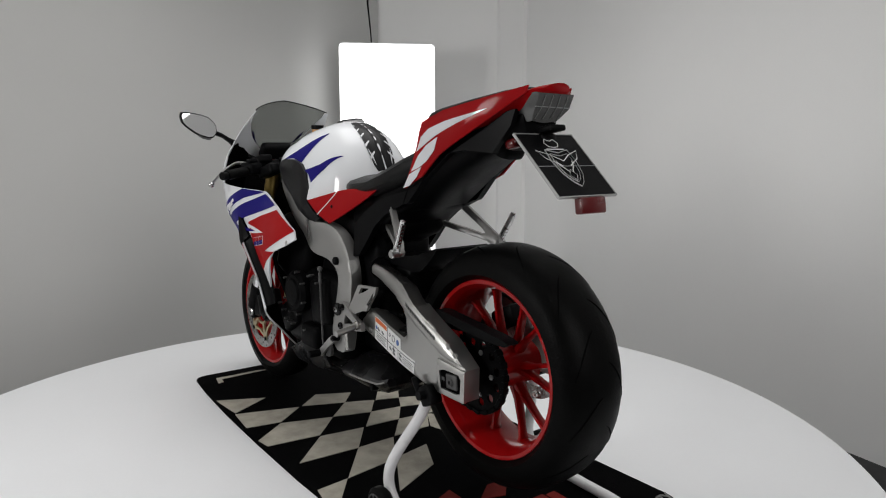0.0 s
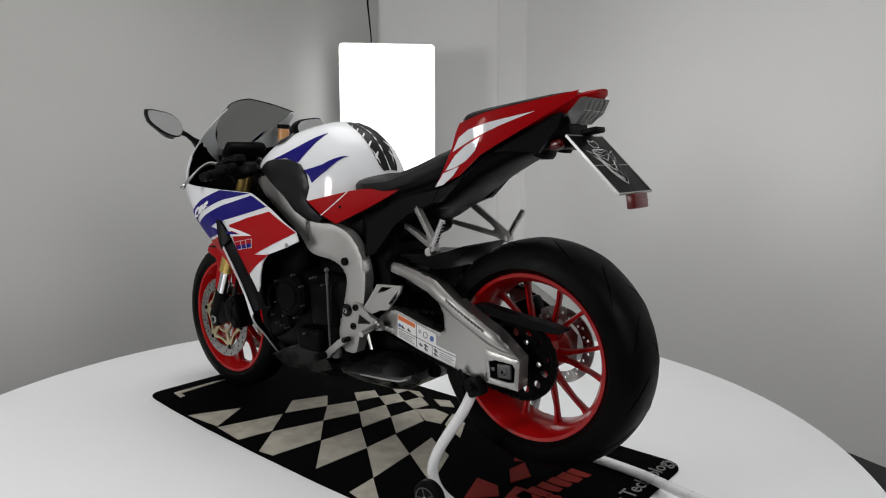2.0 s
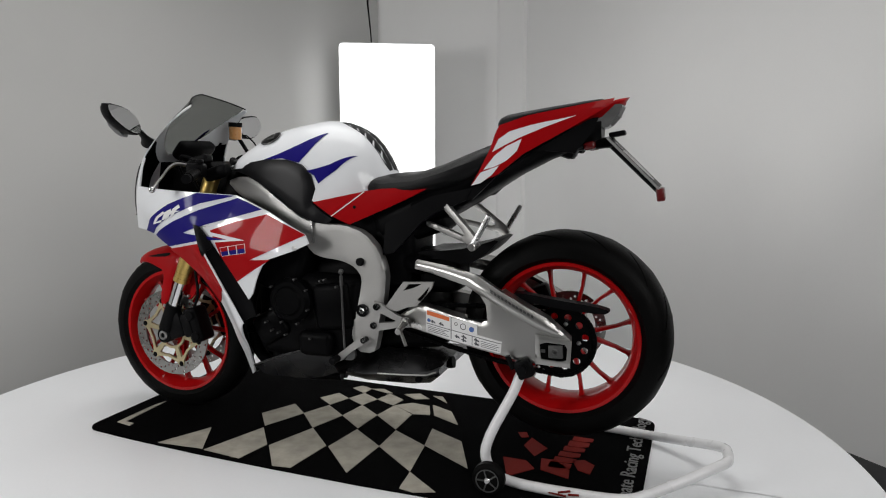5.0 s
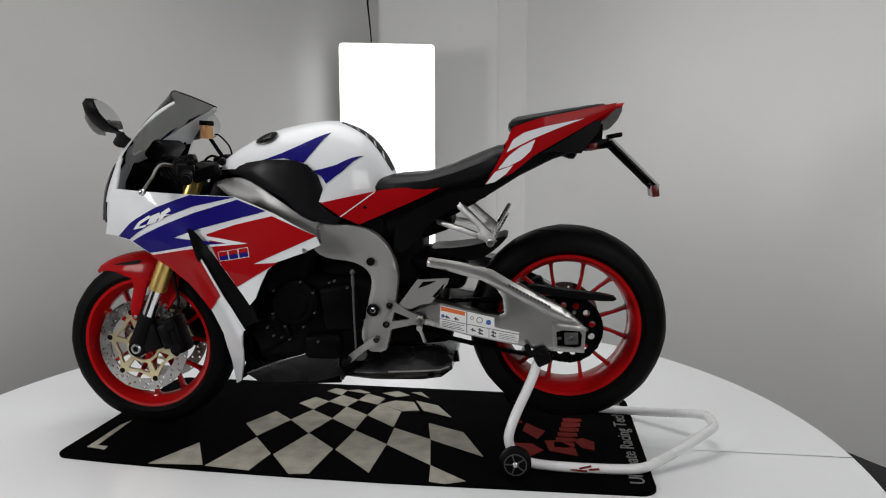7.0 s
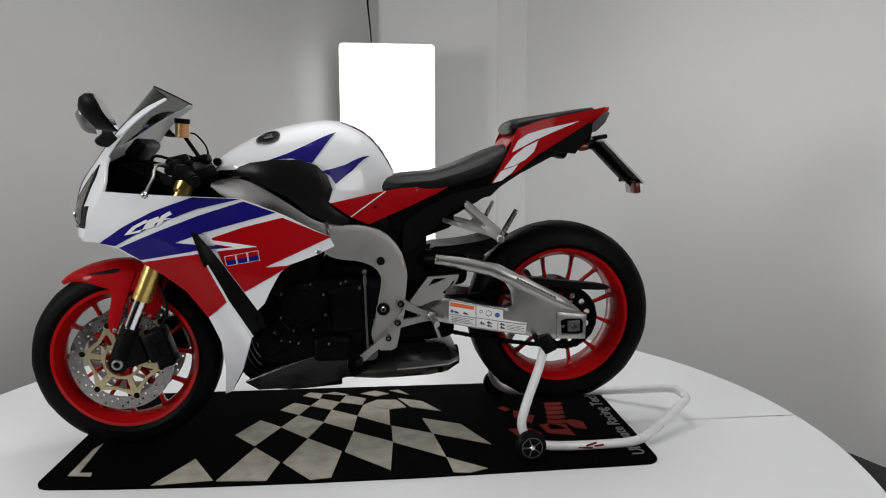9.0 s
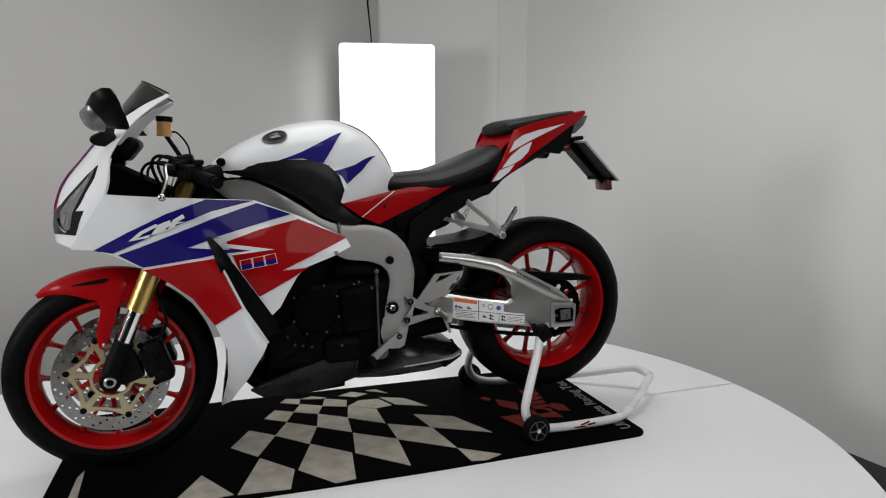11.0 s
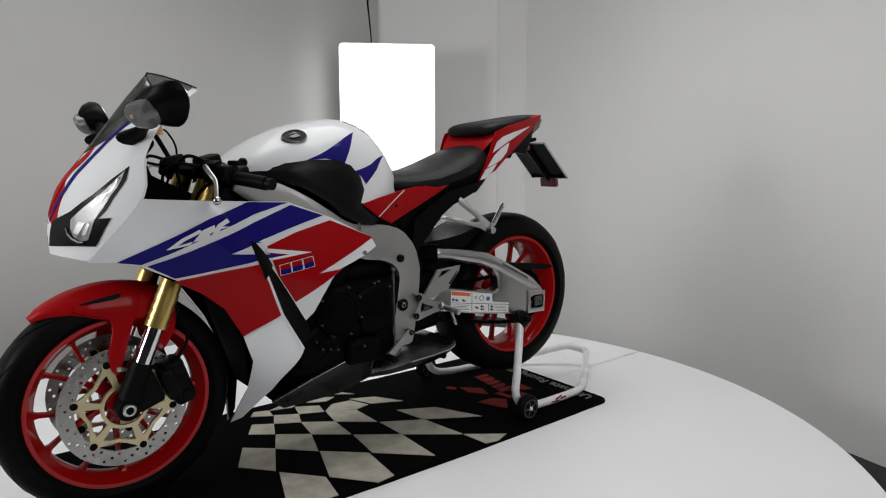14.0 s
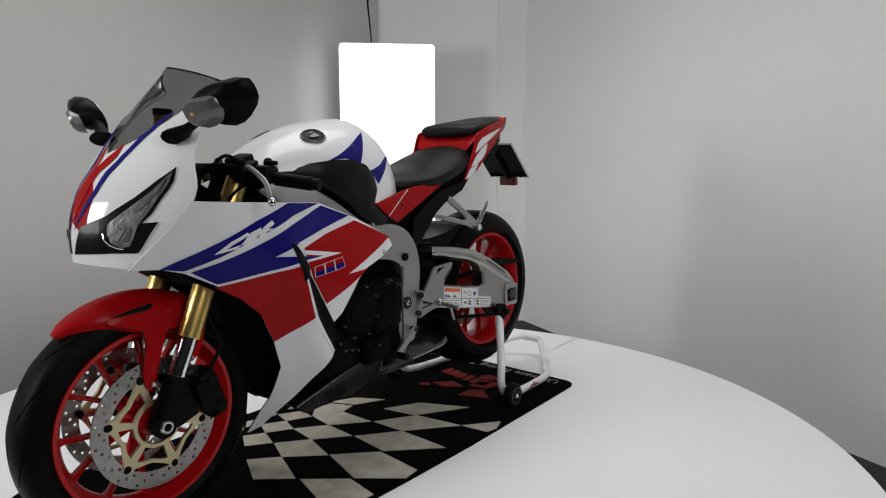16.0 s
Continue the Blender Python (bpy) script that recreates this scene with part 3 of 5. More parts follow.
# wheels
def wheel(cx, cz, radius, half, rim_half, spokes, first, shift, label):
    hub_ob = empty("wheel", label, "")
    hub_ob.parent = bike
    r_rim = 0.224
    prof = []
    for k in range(17):
        a = -1.0 + 2.0 * k / 16
        prof.append((radius - (radius - r_rim - 0.014) * abs(a) ** 2.5, half * math.sin(a * math.pi / 2 * 0.98)))
    prof += [(r_rim - 0.004, rim_half * 0.95), (r_rim - 0.010, 0.0), (r_rim - 0.004, -rim_half * 0.95)]
    hub_ob.location.y = shift
    part("tyre", lathe(bmesh.new(), prof, cx, cz, 96), RUBBER, hub_ob, "black sport tyre")
    bm = bmesh.new()
    for k in range(26):
        side_y, turn = (1 if k % 2 else -1), 2 * math.pi * k / 26
        strip = []
        for j in range(9):
            q = 0.10 + 0.52 * j / 8
            r = radius - (radius - r_rim - 0.014) * q ** 2.5
            w = 0.0030 * math.sin(math.pi * (0.06 + 0.88 * j / 8)) / r
            b = turn + 0.34 * (j / 8) ** 1.3
            y = side_y * half * math.sin(q * math.pi / 2 * 0.98)
            strip.append([(cx + (r + e) * math.cos(b + f), y + side_y * e * q, cz + (r + e) * math.sin(b + f)) for f, e in ((-w, 0.0008), (w, 0.0008), (w, -0.002), (-w, -0.002))])
        loft(bm, strip)
    tagged(part("tread_pattern", bm, LINING, hub_ob, "dark curved tread grooves"), kind="stuff")
    bm = bmesh.new()
    h = rim_half
    lathe(bm, [(0.226, h), (0.2235, h + 0.004), (0.214, h + 0.003), (0.208, h - 0.008), (0.200, h - 0.022), (0.194, 0.012), (0.194, -0.012), (0.200, -h + 0.022), (0.208, -h + 0.008),
               (0.214, -h - 0.003), (0.2235, -h - 0.004), (0.226, -h), (0.206, 0.0)], cx, cz, 96)
    part("rim", bm, WHEEL_RED, hub_ob, "red painted rim")
    for k in range(spokes):
        bm = bmesh.new()
        a = 2 * math.pi * (k + first) / spokes
        lean = 0.21 if k % 2 else -0.21
        rows = []
        for r, w, d in ((0.035, 0.012, 0.018), (0.09, 0.0065, 0.013), (0.15, 0.0052, 0.011), (0.185, 0.0062, 0.012), (0.198, 0.011, 0.018)):
            b = a + lean * (1 - r / 0.2)
            rad, tan = Vector((math.cos(b), 0, math.sin(b))), Vector((-math.sin(b), 0, math.cos(b)))
            c = Vector((cx, 0, cz)) + rad * r
            rows.append([c + tan * (w * i) + Vector((0, d * j, 0)) for i, j in ((-1, -0.6), (-0.6, -1), (0.6, -1), (1, -0.6), (1, 0.6), (0.6, 1), (-0.6, 1), (-1, 0.6))])
        part("spoke", loft(bm, rows), WHEEL_RED, hub_ob)
    return hub_ob


front = wheel(FX, FZ, 0.2895, 0.059, 0.046, 12, 0.0, 0.0, "front wheel with red rim and black tyre")
rear = wheel(RX, RZ, 0.309, 0.097, 0.078, 12, 0.5, -0.006, "rear wheel with red rim and wide black tyre")
part("hub", drum(bmesh.new(), FX, FZ, -0.055, 0.055, 0.036, 32), WHEEL_RED, front)
part("hub", drum(bmesh.new(), RX, RZ, -0.065, 0.065, 0.055, 32, 0.006), WHEEL_RED, rear)


def brake_disc(parent, cx, cz, y, r_out, r_in, label, rows=3, count=18):
    holes = []
    for k in range(count):
        for j in range(rows):
            a = 2 * math.pi * (k + j * 0.33) / count
            r = r_in + (r_out - r_in) * (0.22 + 0.28 * j)
            holes.append(circle(cx + r * math.cos(a), cz + r * math.sin(a), 0.0042, 6))
    holes.append(circle(cx, cz, r_in, 48))
    return plate("brake_disc", circle(cx, cz, r_out, 72), y - 0.0025, y + 0.0025, DISC, parent, label, holes, step=0.2)


for s in (1, -1):
    d = brake_disc(front, FX, FZ, 0.072 * s, 0.156, 0.117, "drilled steel front brake disc")
    star, gaps = [], [circle(FX, FZ, 0.050, 32)]
    for k in range(6):
        for da, r in ((-0.5, 0.094), (-0.3, 0.100), (-0.13, 0.112), (-0.07, 0.126), (0.07, 0.126), (0.13, 0.112), (0.3, 0.100)):
            q = 2 * math.pi * (k + 0.2 + da) / 6
            star.append((FX + r * math.cos(q), FZ + r * math.sin(q)))
        ring = []
        for da, r in ((0.11, 0.060), (0.5, 0.059), (0.89, 0.060), (0.90, 0.096), (0.72, 0.091), (0.5, 0.085), (0.28, 0.091), (0.10, 0.096)):
            q = 2 * math.pi * (k + 0.2 + da) / 6
            ring.append((FX + r * math.cos(q), FZ + r * math.sin(q)))
        gaps.append(ring)
    plate("disc_carrier", star, 0.068 * s if s > 0 else -0.077, 0.077 * s if s > 0 else -0.068, PALE_GOLD, d, "pale gold spider carrier", gaps, step=0.2)
    for k in range(6):
        a = 2 * math.pi * (k + 0.2) / 6
        part("rivet", drum(bmesh.new(), FX + 0.119 * math.cos(a), FZ + 0.119 * math.sin(a), 0.064 * s, 0.080 * s, 0.0095, 14), BLACK, d)
brake_disc(rear, RX, RZ, -0.085, 0.110, 0.078, "small drilled rear brake disc", 2, 16)

# chain drive
holes = [circle(RX + 0.074 * math.cos(a), RZ + 0.074 * math.sin(a), 0.0105, 12) for a in [2 * math.pi * (k + 0.577) / 12 for k in range(12)]] + [circle(RX, RZ, 0.028, 24)]
teeth = []
for k in range(43):
    for da, r in ((-0.30, 0.096), (-0.1, 0.104), (0.1, 0.104), (0.30, 0.096)):
        a = 2 * math.pi * (k + da) / 43
        teeth.append((RX + r * math.cos(a), RZ + r * math.sin(a)))
sprocket = plate("sprocket", teeth, 0.106, 0.112, ENGINE, rear, "black drilled rear sprocket", holes, step=0.2)
part("sprocket_carrier", drum(bmesh.new(), RX, RZ, 0.070, 0.104, 0.060, 32, 0.006), ENGINE, rear, "dark sprocket carrier")
for k in range(5):
    a = 2 * math.pi * (k + 0.5) / 5
    part("bolt", drum(bmesh.new(), RX + 0.055 * math.cos(a), RZ + 0.055 * math.sin(a), 0.110, 0.118, 0.007, 6), STEEL, sprocket)
chain_bm = bmesh.new()
loop = [(-0.13 + (RX + 0.13) * k / 34, 0.470 + (RZ + 0.100 - 0.470) * k / 34) for k in range(34)]
loop += [(RX - 0.1 * math.sin(a), RZ + 0.1 * math.cos(a)) for a in [math.pi * k / 20 for k in range(20)]]
loop += [(RX + (-0.13 - RX) * k / 34, RZ - 0.100 + (0.400 - RZ + 0.100) * k / 34 - 0.012 * math.sin(math.pi * k / 34)) for k in range(35)]
for i, (x, z) in enumerate(loop[:-1]):
    x2, z2 = loop[i + 1]
    a = math.degrees(math.atan2(z2 - z, x2 - x))
    block(chain_bm, ((x + x2) / 2, 0.103, (z + z2) / 2), (0.0165, 0.019 if i % 2 else 0.013, 0.012), (0, -a, 0), 0.002, 1)
ob = part("drive_chain", chain_bm, ENGINE, bike, "dark oiled drive chain")
tagged(ob, kind="stuff")

# front fork
def fork(s):
    y = 0.100 * s
    at = lambda z: (0.716 - 0.417 * (z - 0.396), y, z)
    leg = part("fork_leg", tube(bmesh.new(), [at(0.505), at(0.868)], 0.027, 20), GOLD, bike, "gold anodised upper fork tube")
    bm = bmesh.new()
    for z in (0.515, 0.535, 0.56):
        tube(bm, [at(z), at(z + 0.010)], 0.0282, 20)
    tube(bm, [at(0.492), at(0.507)], 0.0285, 20)
    part("fork_collar", bm, GOLD, leg)
    part("slider", tube(bmesh.new(), [at(0.36), at(0.50)], 0.0215, 20), CHROME, leg, "chromed fork slider")
    bm = bmesh.new()
    tube(bm, [at(0.405), at(0.36), (FX - 0.005, y, 0.315)], 0.027, 16, 0.030)
    drum(bm, FX, FZ, y - 0.02 if s > 0 else y - 0.016, y + 0.016 if s > 0 else y + 0.02, 0.029, 20)
    block(bm, (FX - 0.045, y, 0.33), (0.07, 0.03, 0.09), (0, 20, 0), 0.01)
    part("fork_bottom", bm, BLACK, leg, "black fork bottom clamp")
    bm = bmesh.new()
    drum(bm, FX, FZ, (y + 0.012) if s > 0 else (y - 0.022), (y + 0.022) if s > 0 else (y - 0.012), 0.017, 20, hole=0.010)
    part("axle_end", bm, STEEL, leg)
    bm = bmesh.new()
    c = (FX - 0.128, 0.082 * s, FZ + 0.045)
    block(bm, c, (0.055, 0.075, 0.125), (0, 18, 0), 0.014, 3)
    block(bm, (c[0] + 0.022, c[1] + 0.012 * s, c[2]), (0.040, 0.062, 0.085), (0, 18, 0), 0.010)
    for dz in (-0.036, 0.036):
        drum(bm, c[0] - 0.005 + dz * 0.3, c[2] + dz, 0.118 * s if s > 0 else -0.126, 0.126 * s if s > 0 else -0.118, 0.017, 16)
    cal = part("brake_caliper", bm, BLACK, bike, "black radial brake caliper")
    bm = bmesh.new()
    for k in range(5):
        block(bm, (c[0] + 0.018 - k * 0.004, 0.1208 * s, c[2] + 0.028 - k * 0.013), (0.007, 0.002, 0.009), (0, 18, 0), 0)
    part("caliper_mark", bm, LABEL_WHITE, cal)
    bm = bmesh.new()
    tube(bm, [(c[0] + 0.0, c[1] + 0.02 * s, c[2] + 0.06), (0.60, 0.11 * s, 0.46), (0.62, 0.09 * s, 0.56), (0.58, 0.06 * s, 0.68)], 0.005, 8, curve=5)
    part("brake_hose", bm, BLACK, bike)


both(fork)

# front mudguard
def blade(x, z):
    r = math.hypot(x - FX, z - FZ)
    return (x, mix([(0.0, 0.088), (0.15, 0.086), (0.22, 0.083), (0.26, 0.0785), (0.29, 0.0680), (0.31, 0.048)], r)[0], z)


bm = bmesh.new()
rows = []
for i in range(15):
    a = radians(mix([(0, 52), (14, 121)], i)[0])
    wide = mix([(0, 0.012), (2, 0.045), (5, 0.068), (9, 0.078), (14, 0.070)], i)[0]
    row_pts = []
    for j in range(-7, 8):
        q = j / 7
        r = 0.313 - mix([(0, 0.010), (3, 0.040), (6, 0.078), (10, 0.085), (14, 0.060)], i)[0] * abs(q) ** 2.8 - (0.0 if i else 0.004)
        row_pts.append((FX + r * math.cos(a), wide * math.sin(q * 1.45) / math.sin(1.45), FZ + r * math.sin(a)))
    inner = [(FX + (Vector((p[0] - FX, 0, p[2] - FZ)).length - 0.004) * math.cos(a), p[1] * 0.96, FZ + (Vector((p[0] - FX, 0, p[2] - FZ)).length - 0.004) * math.sin(a)) for p in reversed(row_pts)]
    rows.append(row_pts + inner)
mudguard = part("front_mudguard", loft(bm, rows), RED, bike, "glossy red front mudguard")
for s in (1, -1):
    sheet("side_blade", [(0.862, 0.556), (0.820, 0.540), (0.776, 0.527), (0.770, 0.492), (0.778, 0.462), (0.787, 0.418), (0.779, 0.384), (0.764, 0.378), (0.747, 0.430), (0.729, 0.491), (0.709, 0.540), (0.697, 0.575), (0.715, 0.600), (0.756, 0.602), (0.816, 0.590)], blade, RED, mudguard, thick=0.010, soft=2, side=s, crown=0.003, step=0.012)
    sheet("slot", [(0.851, 0.566), (0.791, 0.578), (0.742, 0.585), (0.752, 0.571), (0.805, 0.567)], blade, BLACK, mudguard, thick=0.002, off=0.0015, soft=1, side=s)
    sheet("stay_blade", [(0.690, 0.585), (0.640, 0.590), (0.613, 0.546), (0.620, 0.474), (0.652, 0.424), (0.670, 0.426), (0.677, 0.462), (0.664, 0.500), (0.668, 0.545)], blade, RED, mudguard, "red rear mudguard stay", thick=0.006, soft=1, side=s, off=-0.004)
    part("screw", drum(bmesh.new(), 0.662, 0.436, 0.078 if s > 0 else -0.090, 0.090 if s > 0 else -0.078, 0.006, 10), STEEL, mudguard)
    bm = bmesh.new()
    drum(bm, 0.765, 0.395, 0.086 * s if s > 0 else -0.094, 0.094 * s if s > 0 else -0.086, 0.007, 10)
    part("screw", bm, STEEL, mudguard)

# fairing: the side panels, in two pieces with the dark air slot between them
FRONT_PANEL = [(0.826, 0.677), (0.792, 0.726), (0.755, 0.778), (0.723, 0.827), (0.611, 0.820), (0.477, 0.812), (0.351, 0.804), (0.248, 0.764), (0.343, 0.732), (0.438, 0.704), (0.471, 0.712), (0.482, 0.712), (0.462, 0.668), (0.431, 0.600), (0.392, 0.507), (0.329, 0.399), (0.379, 0.269), (0.432, 0.169), (0.459, 0.152), (0.438, 0.267), (0.437, 0.364), (0.467, 0.442), (0.522, 0.531), (0.583, 0.584), (0.645, 0.622), (0.718, 0.660), (0.765, 0.673)]
REAR_PANEL = [(0.468, 0.706), (0.438, 0.704), (0.343, 0.732), (0.248, 0.764), (0.223, 0.754), (0.159, 0.721), (0.099, 0.692), (0.084, 0.664), (0.136, 0.640), (0.217, 0.612), (0.242, 0.588), (0.268, 0.543), (0.291, 0.497), (0.313, 0.475), (0.348, 0.531), (0.401, 0.614), (0.444, 0.677)]
SLOT = [(0.495, 0.713), (0.468, 0.709), (0.444, 0.680), (0.401, 0.618), (0.348, 0.535), (0.311, 0.477), (0.292, 0.423), (0.377, 0.386), (0.442, 0.496), (0.481, 0.590), (0.509, 0.662)]
SLOT_EDGE = [(0.484, 0.714), (0.477, 0.714), (0.458, 0.666), (0.427, 0.597), (0.388, 0.508), (0.325, 0.399), (0.332, 0.398), (0.396, 0.503), (0.435, 0.596), (0.467, 0.667)]
BLUE_TOP = [(0.767, 0.674), (0.676, 0.726), (0.581, 0.773), (0.477, 0.810), (0.351, 0.802), (0.463, 0.778), (0.584, 0.732), (0.673, 0.689), (0.718, 0.667)]
BLUE_LOW = [(0.705, 0.662), (0.570, 0.717), (0.463, 0.758), (0.343, 0.795), (0.251, 0.762), (0.343, 0.738), (0.447, 0.711), (0.529, 0.683), (0.478, 0.679), (0.367, 0.665), (0.462, 0.662), (0.645, 0.627)]
RED_REAR = [(0.429, 0.694), (0.343, 0.722), (0.232, 0.748), (0.095, 0.690), (0.284, 0.607), (0.209, 0.612), (0.346, 0.533), (0.398, 0.613)]
RED_FRONT = [(0.646, 0.618), (0.498, 0.646), (0.457, 0.653), (0.432, 0.594), (0.395, 0.507), (0.467, 0.444), (0.522, 0.531), (0.583, 0.582)]
ARROW = [(0.427, 0.688), (0.302, 0.667), (0.428, 0.655), (0.424, 0.662), (0.367, 0.667), (0.436, 0.679)]
for s in (1, -1):
    panel = sheet("front_fairing_panel", FRONT_PANEL, fairing_front, WHITE, bike, "glossy white fairing panel with blue and red bands", thick=0.005, side=s, step=0.013)
    back_panel = sheet("rear_fairing_panel", REAR_PANEL, fairing, WHITE, bike, "glossy white fairing panel with a red field", thick=0.005, off=-0.001, side=s)
    sheet("panel_lining", FRONT_PANEL, fairing_front, LINING, panel, "black panel lining", thick=0.0015, off=-0.0068, side=s)
    sheet("air_slot", SLOT, fairing_front, BLACK, bike, "black recessed air slot", thick=0.005, off=-0.0062, side=s, step=0.012)
    sheet("slot_tip", [(0.481, 0.711), (0.467, 0.708), (0.443, 0.678), (0.420, 0.644), (0.446, 0.612), (0.463, 0.660)], fairing_front, BLACK, panel, "black slot tip", thick=0.004, off=0.0045, side=s, step=0.012)
    sheet("slot_edge", SLOT_EDGE, fairing_front, WHITE, panel, "white slot edge", thick=0.004, off=0.0016, side=s)
    sheet("blue_band", BLUE_TOP, fairing_front, BLUE, panel, "dark blue band", thick=0.0015, off=0.0024, side=s, step=0.013)
    sheet("blue_band", BLUE_LOW, fairing_front, BLUE, panel, "dark blue band", thick=0.0015, off=0.0024, side=s, step=0.013)
    sheet("red_field", RED_FRONT, fairing_front, RED, panel, "red field", thick=0.0015, off=0.0026, side=s, step=0.013)
    sheet("red_field", RED_REAR, fairing, RED, back_panel, "red field", thick=0.001, off=0.0011, side=s)
    sheet("white_arrow", ARROW, fairing, WHITE, back_panel, "white arrow flash", thick=0.001, off=0.0026, side=s)
    for mark in ([(0.672, 0.704), (0.642, 0.730), (0.602, 0.750), (0.596, 0.744), (0.634, 0.725), (0.649, 0.713), (0.617, 0.722), (0.622, 0.714)], [(0.617, 0.720), (0.595, 0.748), (0.567, 0.759), (0.564, 0.746), (0.578, 0.738), (0.581, 0.729)],
                 [(0.575, 0.732), (0.560, 0.759), (0.536, 0.773), (0.530, 0.764), (0.549, 0.754), (0.530, 0.753), (0.552, 0.748), (0.563, 0.735)]):
        sheet("white_mark", mark, fairing_front, LABEL_WHITE, panel, "white slanted emblem mark", thick=0.0008, off=0.0036, side=s)
    for k in range(3):
        x0, z0 = 0.3945 - 0.0325 * k, 0.6395 + 0.0056 * k
        quad = [(x0, z0), (x0 - 0.028, z0 + 0.0048), (x0 - 0.032, z0 - 0.0212), (x0 - 0.004, z0 - 0.026)]
        cx, cz = sum(p[0] for p in quad) / 4, sum(p[1] for p in quad) / 4
        sheet("emblem_edge", [(cx + (x - cx) * 1.13, cz + (z - cz) * 1.10) for x, z in quad], fairing, LABEL_WHITE, back_panel, "white outline", thick=0.0006, off=0.0020, side=s)
        a, b, c, e = quad
        mid = lambda p, q: (p[0] * 0.52 + q[0] * 0.48, p[1] * 0.52 + q[1] * 0.48)
        sheet("emblem_mark", [a, b, mid(b, c), mid(a, e)], fairing, RED, back_panel, "red half", thick=0.0006, off=0.0027, side=s)
        sheet("emblem_mark", [mid(a, e), mid(b, c), c, e], fairing, BLUE, back_panel, "blue half", thick=0.0006, off=0.0027, side=s)
    bm = bmesh.new()
    drum(bm, 0.13, 0.649, 0.232 if s > 0 else -0.242, 0.242 if s > 0 else -0.232, 0.008, 14)
    part("screw", bm, STEEL, back_panel)

# nose, headlights and screen
SCREEN_EDGE = [(0.0, 0.56), (0.25, 0.63), (0.5, 0.72), (0.72, 0.83), (0.86, 0.93), (0.90, 1.0)]
COWL = [(0.0, 0.0), (0.5, 0.0), (1.0, 0.0), (1.0, 0.3), (1.0, 0.55), (1.0, 0.8), (1.0, 0.99), (0.93, 0.995)] + [(u, s) for u, s in reversed(SCREEN_EDGE[:-1])]
LAMP = [(0.043, 0.046), (0.100, 0.183), (0.314, 0.231), (0.501, 0.317), (0.653, 0.411), (0.818, 0.478), (0.798, 0.405), (0.729, 0.317), (0.702, 0.240), (0.661, 0.199), (0.803, 0.202), (0.797, 0.143), (0.813, 0.092), (0.813, 0.068), (0.526, 0.064)]
GLASS = [(0.362, 0.195), (0.502, 0.274), (0.613, 0.340), (0.716, 0.417), (0.784, 0.454), (0.756, 0.399), (0.701, 0.320), (0.671, 0.249), (0.638, 0.189), (0.660, 0.132), (0.670, 0.096), (0.578, 0.088), (0.454, 0.111), (0.387, 0.153)]
RED_LINE = [(-0.161, 0.160), (-0.146, 0.228), (-0.152, 0.322), (-0.032, 0.436), (0.045, 0.535), (0.150, 0.611), (0.151, 0.541), (0.073, 0.454), (0.073, 0.327), (0.014, 0.208), (-0.122, 0.147)]
BLUE_LINE = [(0.035, 0.168), (0.080, 0.255), (0.135, 0.348), (0.137, 0.457), (0.201, 0.546), (0.284, 0.635), (0.438, 0.733), (0.527, 0.768), (0.508, 0.744), (0.332, 0.622), (0.247, 0.533), (0.190, 0.444), (0.170, 0.337), (0.105, 0.245)]
for s in (1, -1):
    cowl = sheet("front_cowl", COWL, nose, WHITE, bike, "glossy white front cowl", thick=0.003, off=-0.001, side=s, step=0.05)
    sheet("cowl_lining", [(0.15, 0.05), (0.97, 0.05), (0.97, 0.64), (0.6, 0.62), (0.15, 0.5)], nose, LINING, cowl, "black cowl lining", thick=0.0015, off=-0.0062, side=s, step=0.05)
    rolled = [nose(1.0, 0.02 + 0.05 * k) for k in range(11)]
    part("cowl_edge", tube(bmesh.new(), [(x - 0.003, (y - 0.0045) * s, z) for x, y, z in rolled], 0.0045, 10), WHITE, cowl, "rolled white cowl edge")
    lamp = sheet("headlight", LAMP, nose, LAMP_DARK, bike, "dark slanted headlight", thick=0.004, off=0.0016, side=s, step=0.06)
    sheet("reflector", GLASS, nose, REFLECTOR, lamp, "bright faceted reflector", thick=0.0012, off=0.0032, side=s, step=0.05)
    # Glints of the lens facets, laid on as patches of lighter steel.
    for facet in ([(0.44, 0.130), (0.52, 0.120), (0.55, 0.175), (0.47, 0.185)], [(0.57, 0.120), (0.62, 0.118), (0.61, 0.170), (0.58, 0.180)], [(0.56, 0.255), (0.63, 0.285), (0.66, 0.335), (0.60, 0.315)], [(0.66, 0.330), (0.69, 0.335), (0.74, 0.415), (0.71, 0.400)]):
        sheet("facet_glint", facet, nose, DISC, lamp, "lighter patch for the glint of a lens facet", thick=0.0008, off=0.0042, side=s, step=0.05)
    sheet("red_band", RED_LINE, nose, RED, cowl, "red centre band", thick=0.001, off=0.0012, side=s, step=0.05)
    sheet("blue_line", BLUE_LINE, nose, BLUE, cowl, "dark blue line", thick=0.001, off=0.0012, side=s, step=0.05)
for s in (1, -1):
    bm = bmesh.new()
    rim = [Vector(nose(u, v)) + Vector((0.004, 0.002, 0.0)) for u, v in [(0.346, 0.153), (0.384, 0.121), (0.465, 0.097), (0.572, 0.083), (0.640, 0.081)]]
    tube(bm, [(p.x, p.y * s, p.z) for p in rim], 0.0028, 6)
    part("light_rim", bm, CHROME, bike, "bright curved rim in the headlight")
SCREEN = [(u, v) for u, v in SCREEN_EDGE] + [(0.6, 1.0), (0.3, 1.0), (0.0, 1.0), (-0.3, 1.0), (-0.6, 1.0)] + [(-u, v) for u, v in reversed(SCREEN_EDGE[1:])]
sheet("screen", SCREEN, nose, SMOKE, bike, "smoked clear windscreen", thick=0.003, step=0.06, up=(1, 0, 0.6))
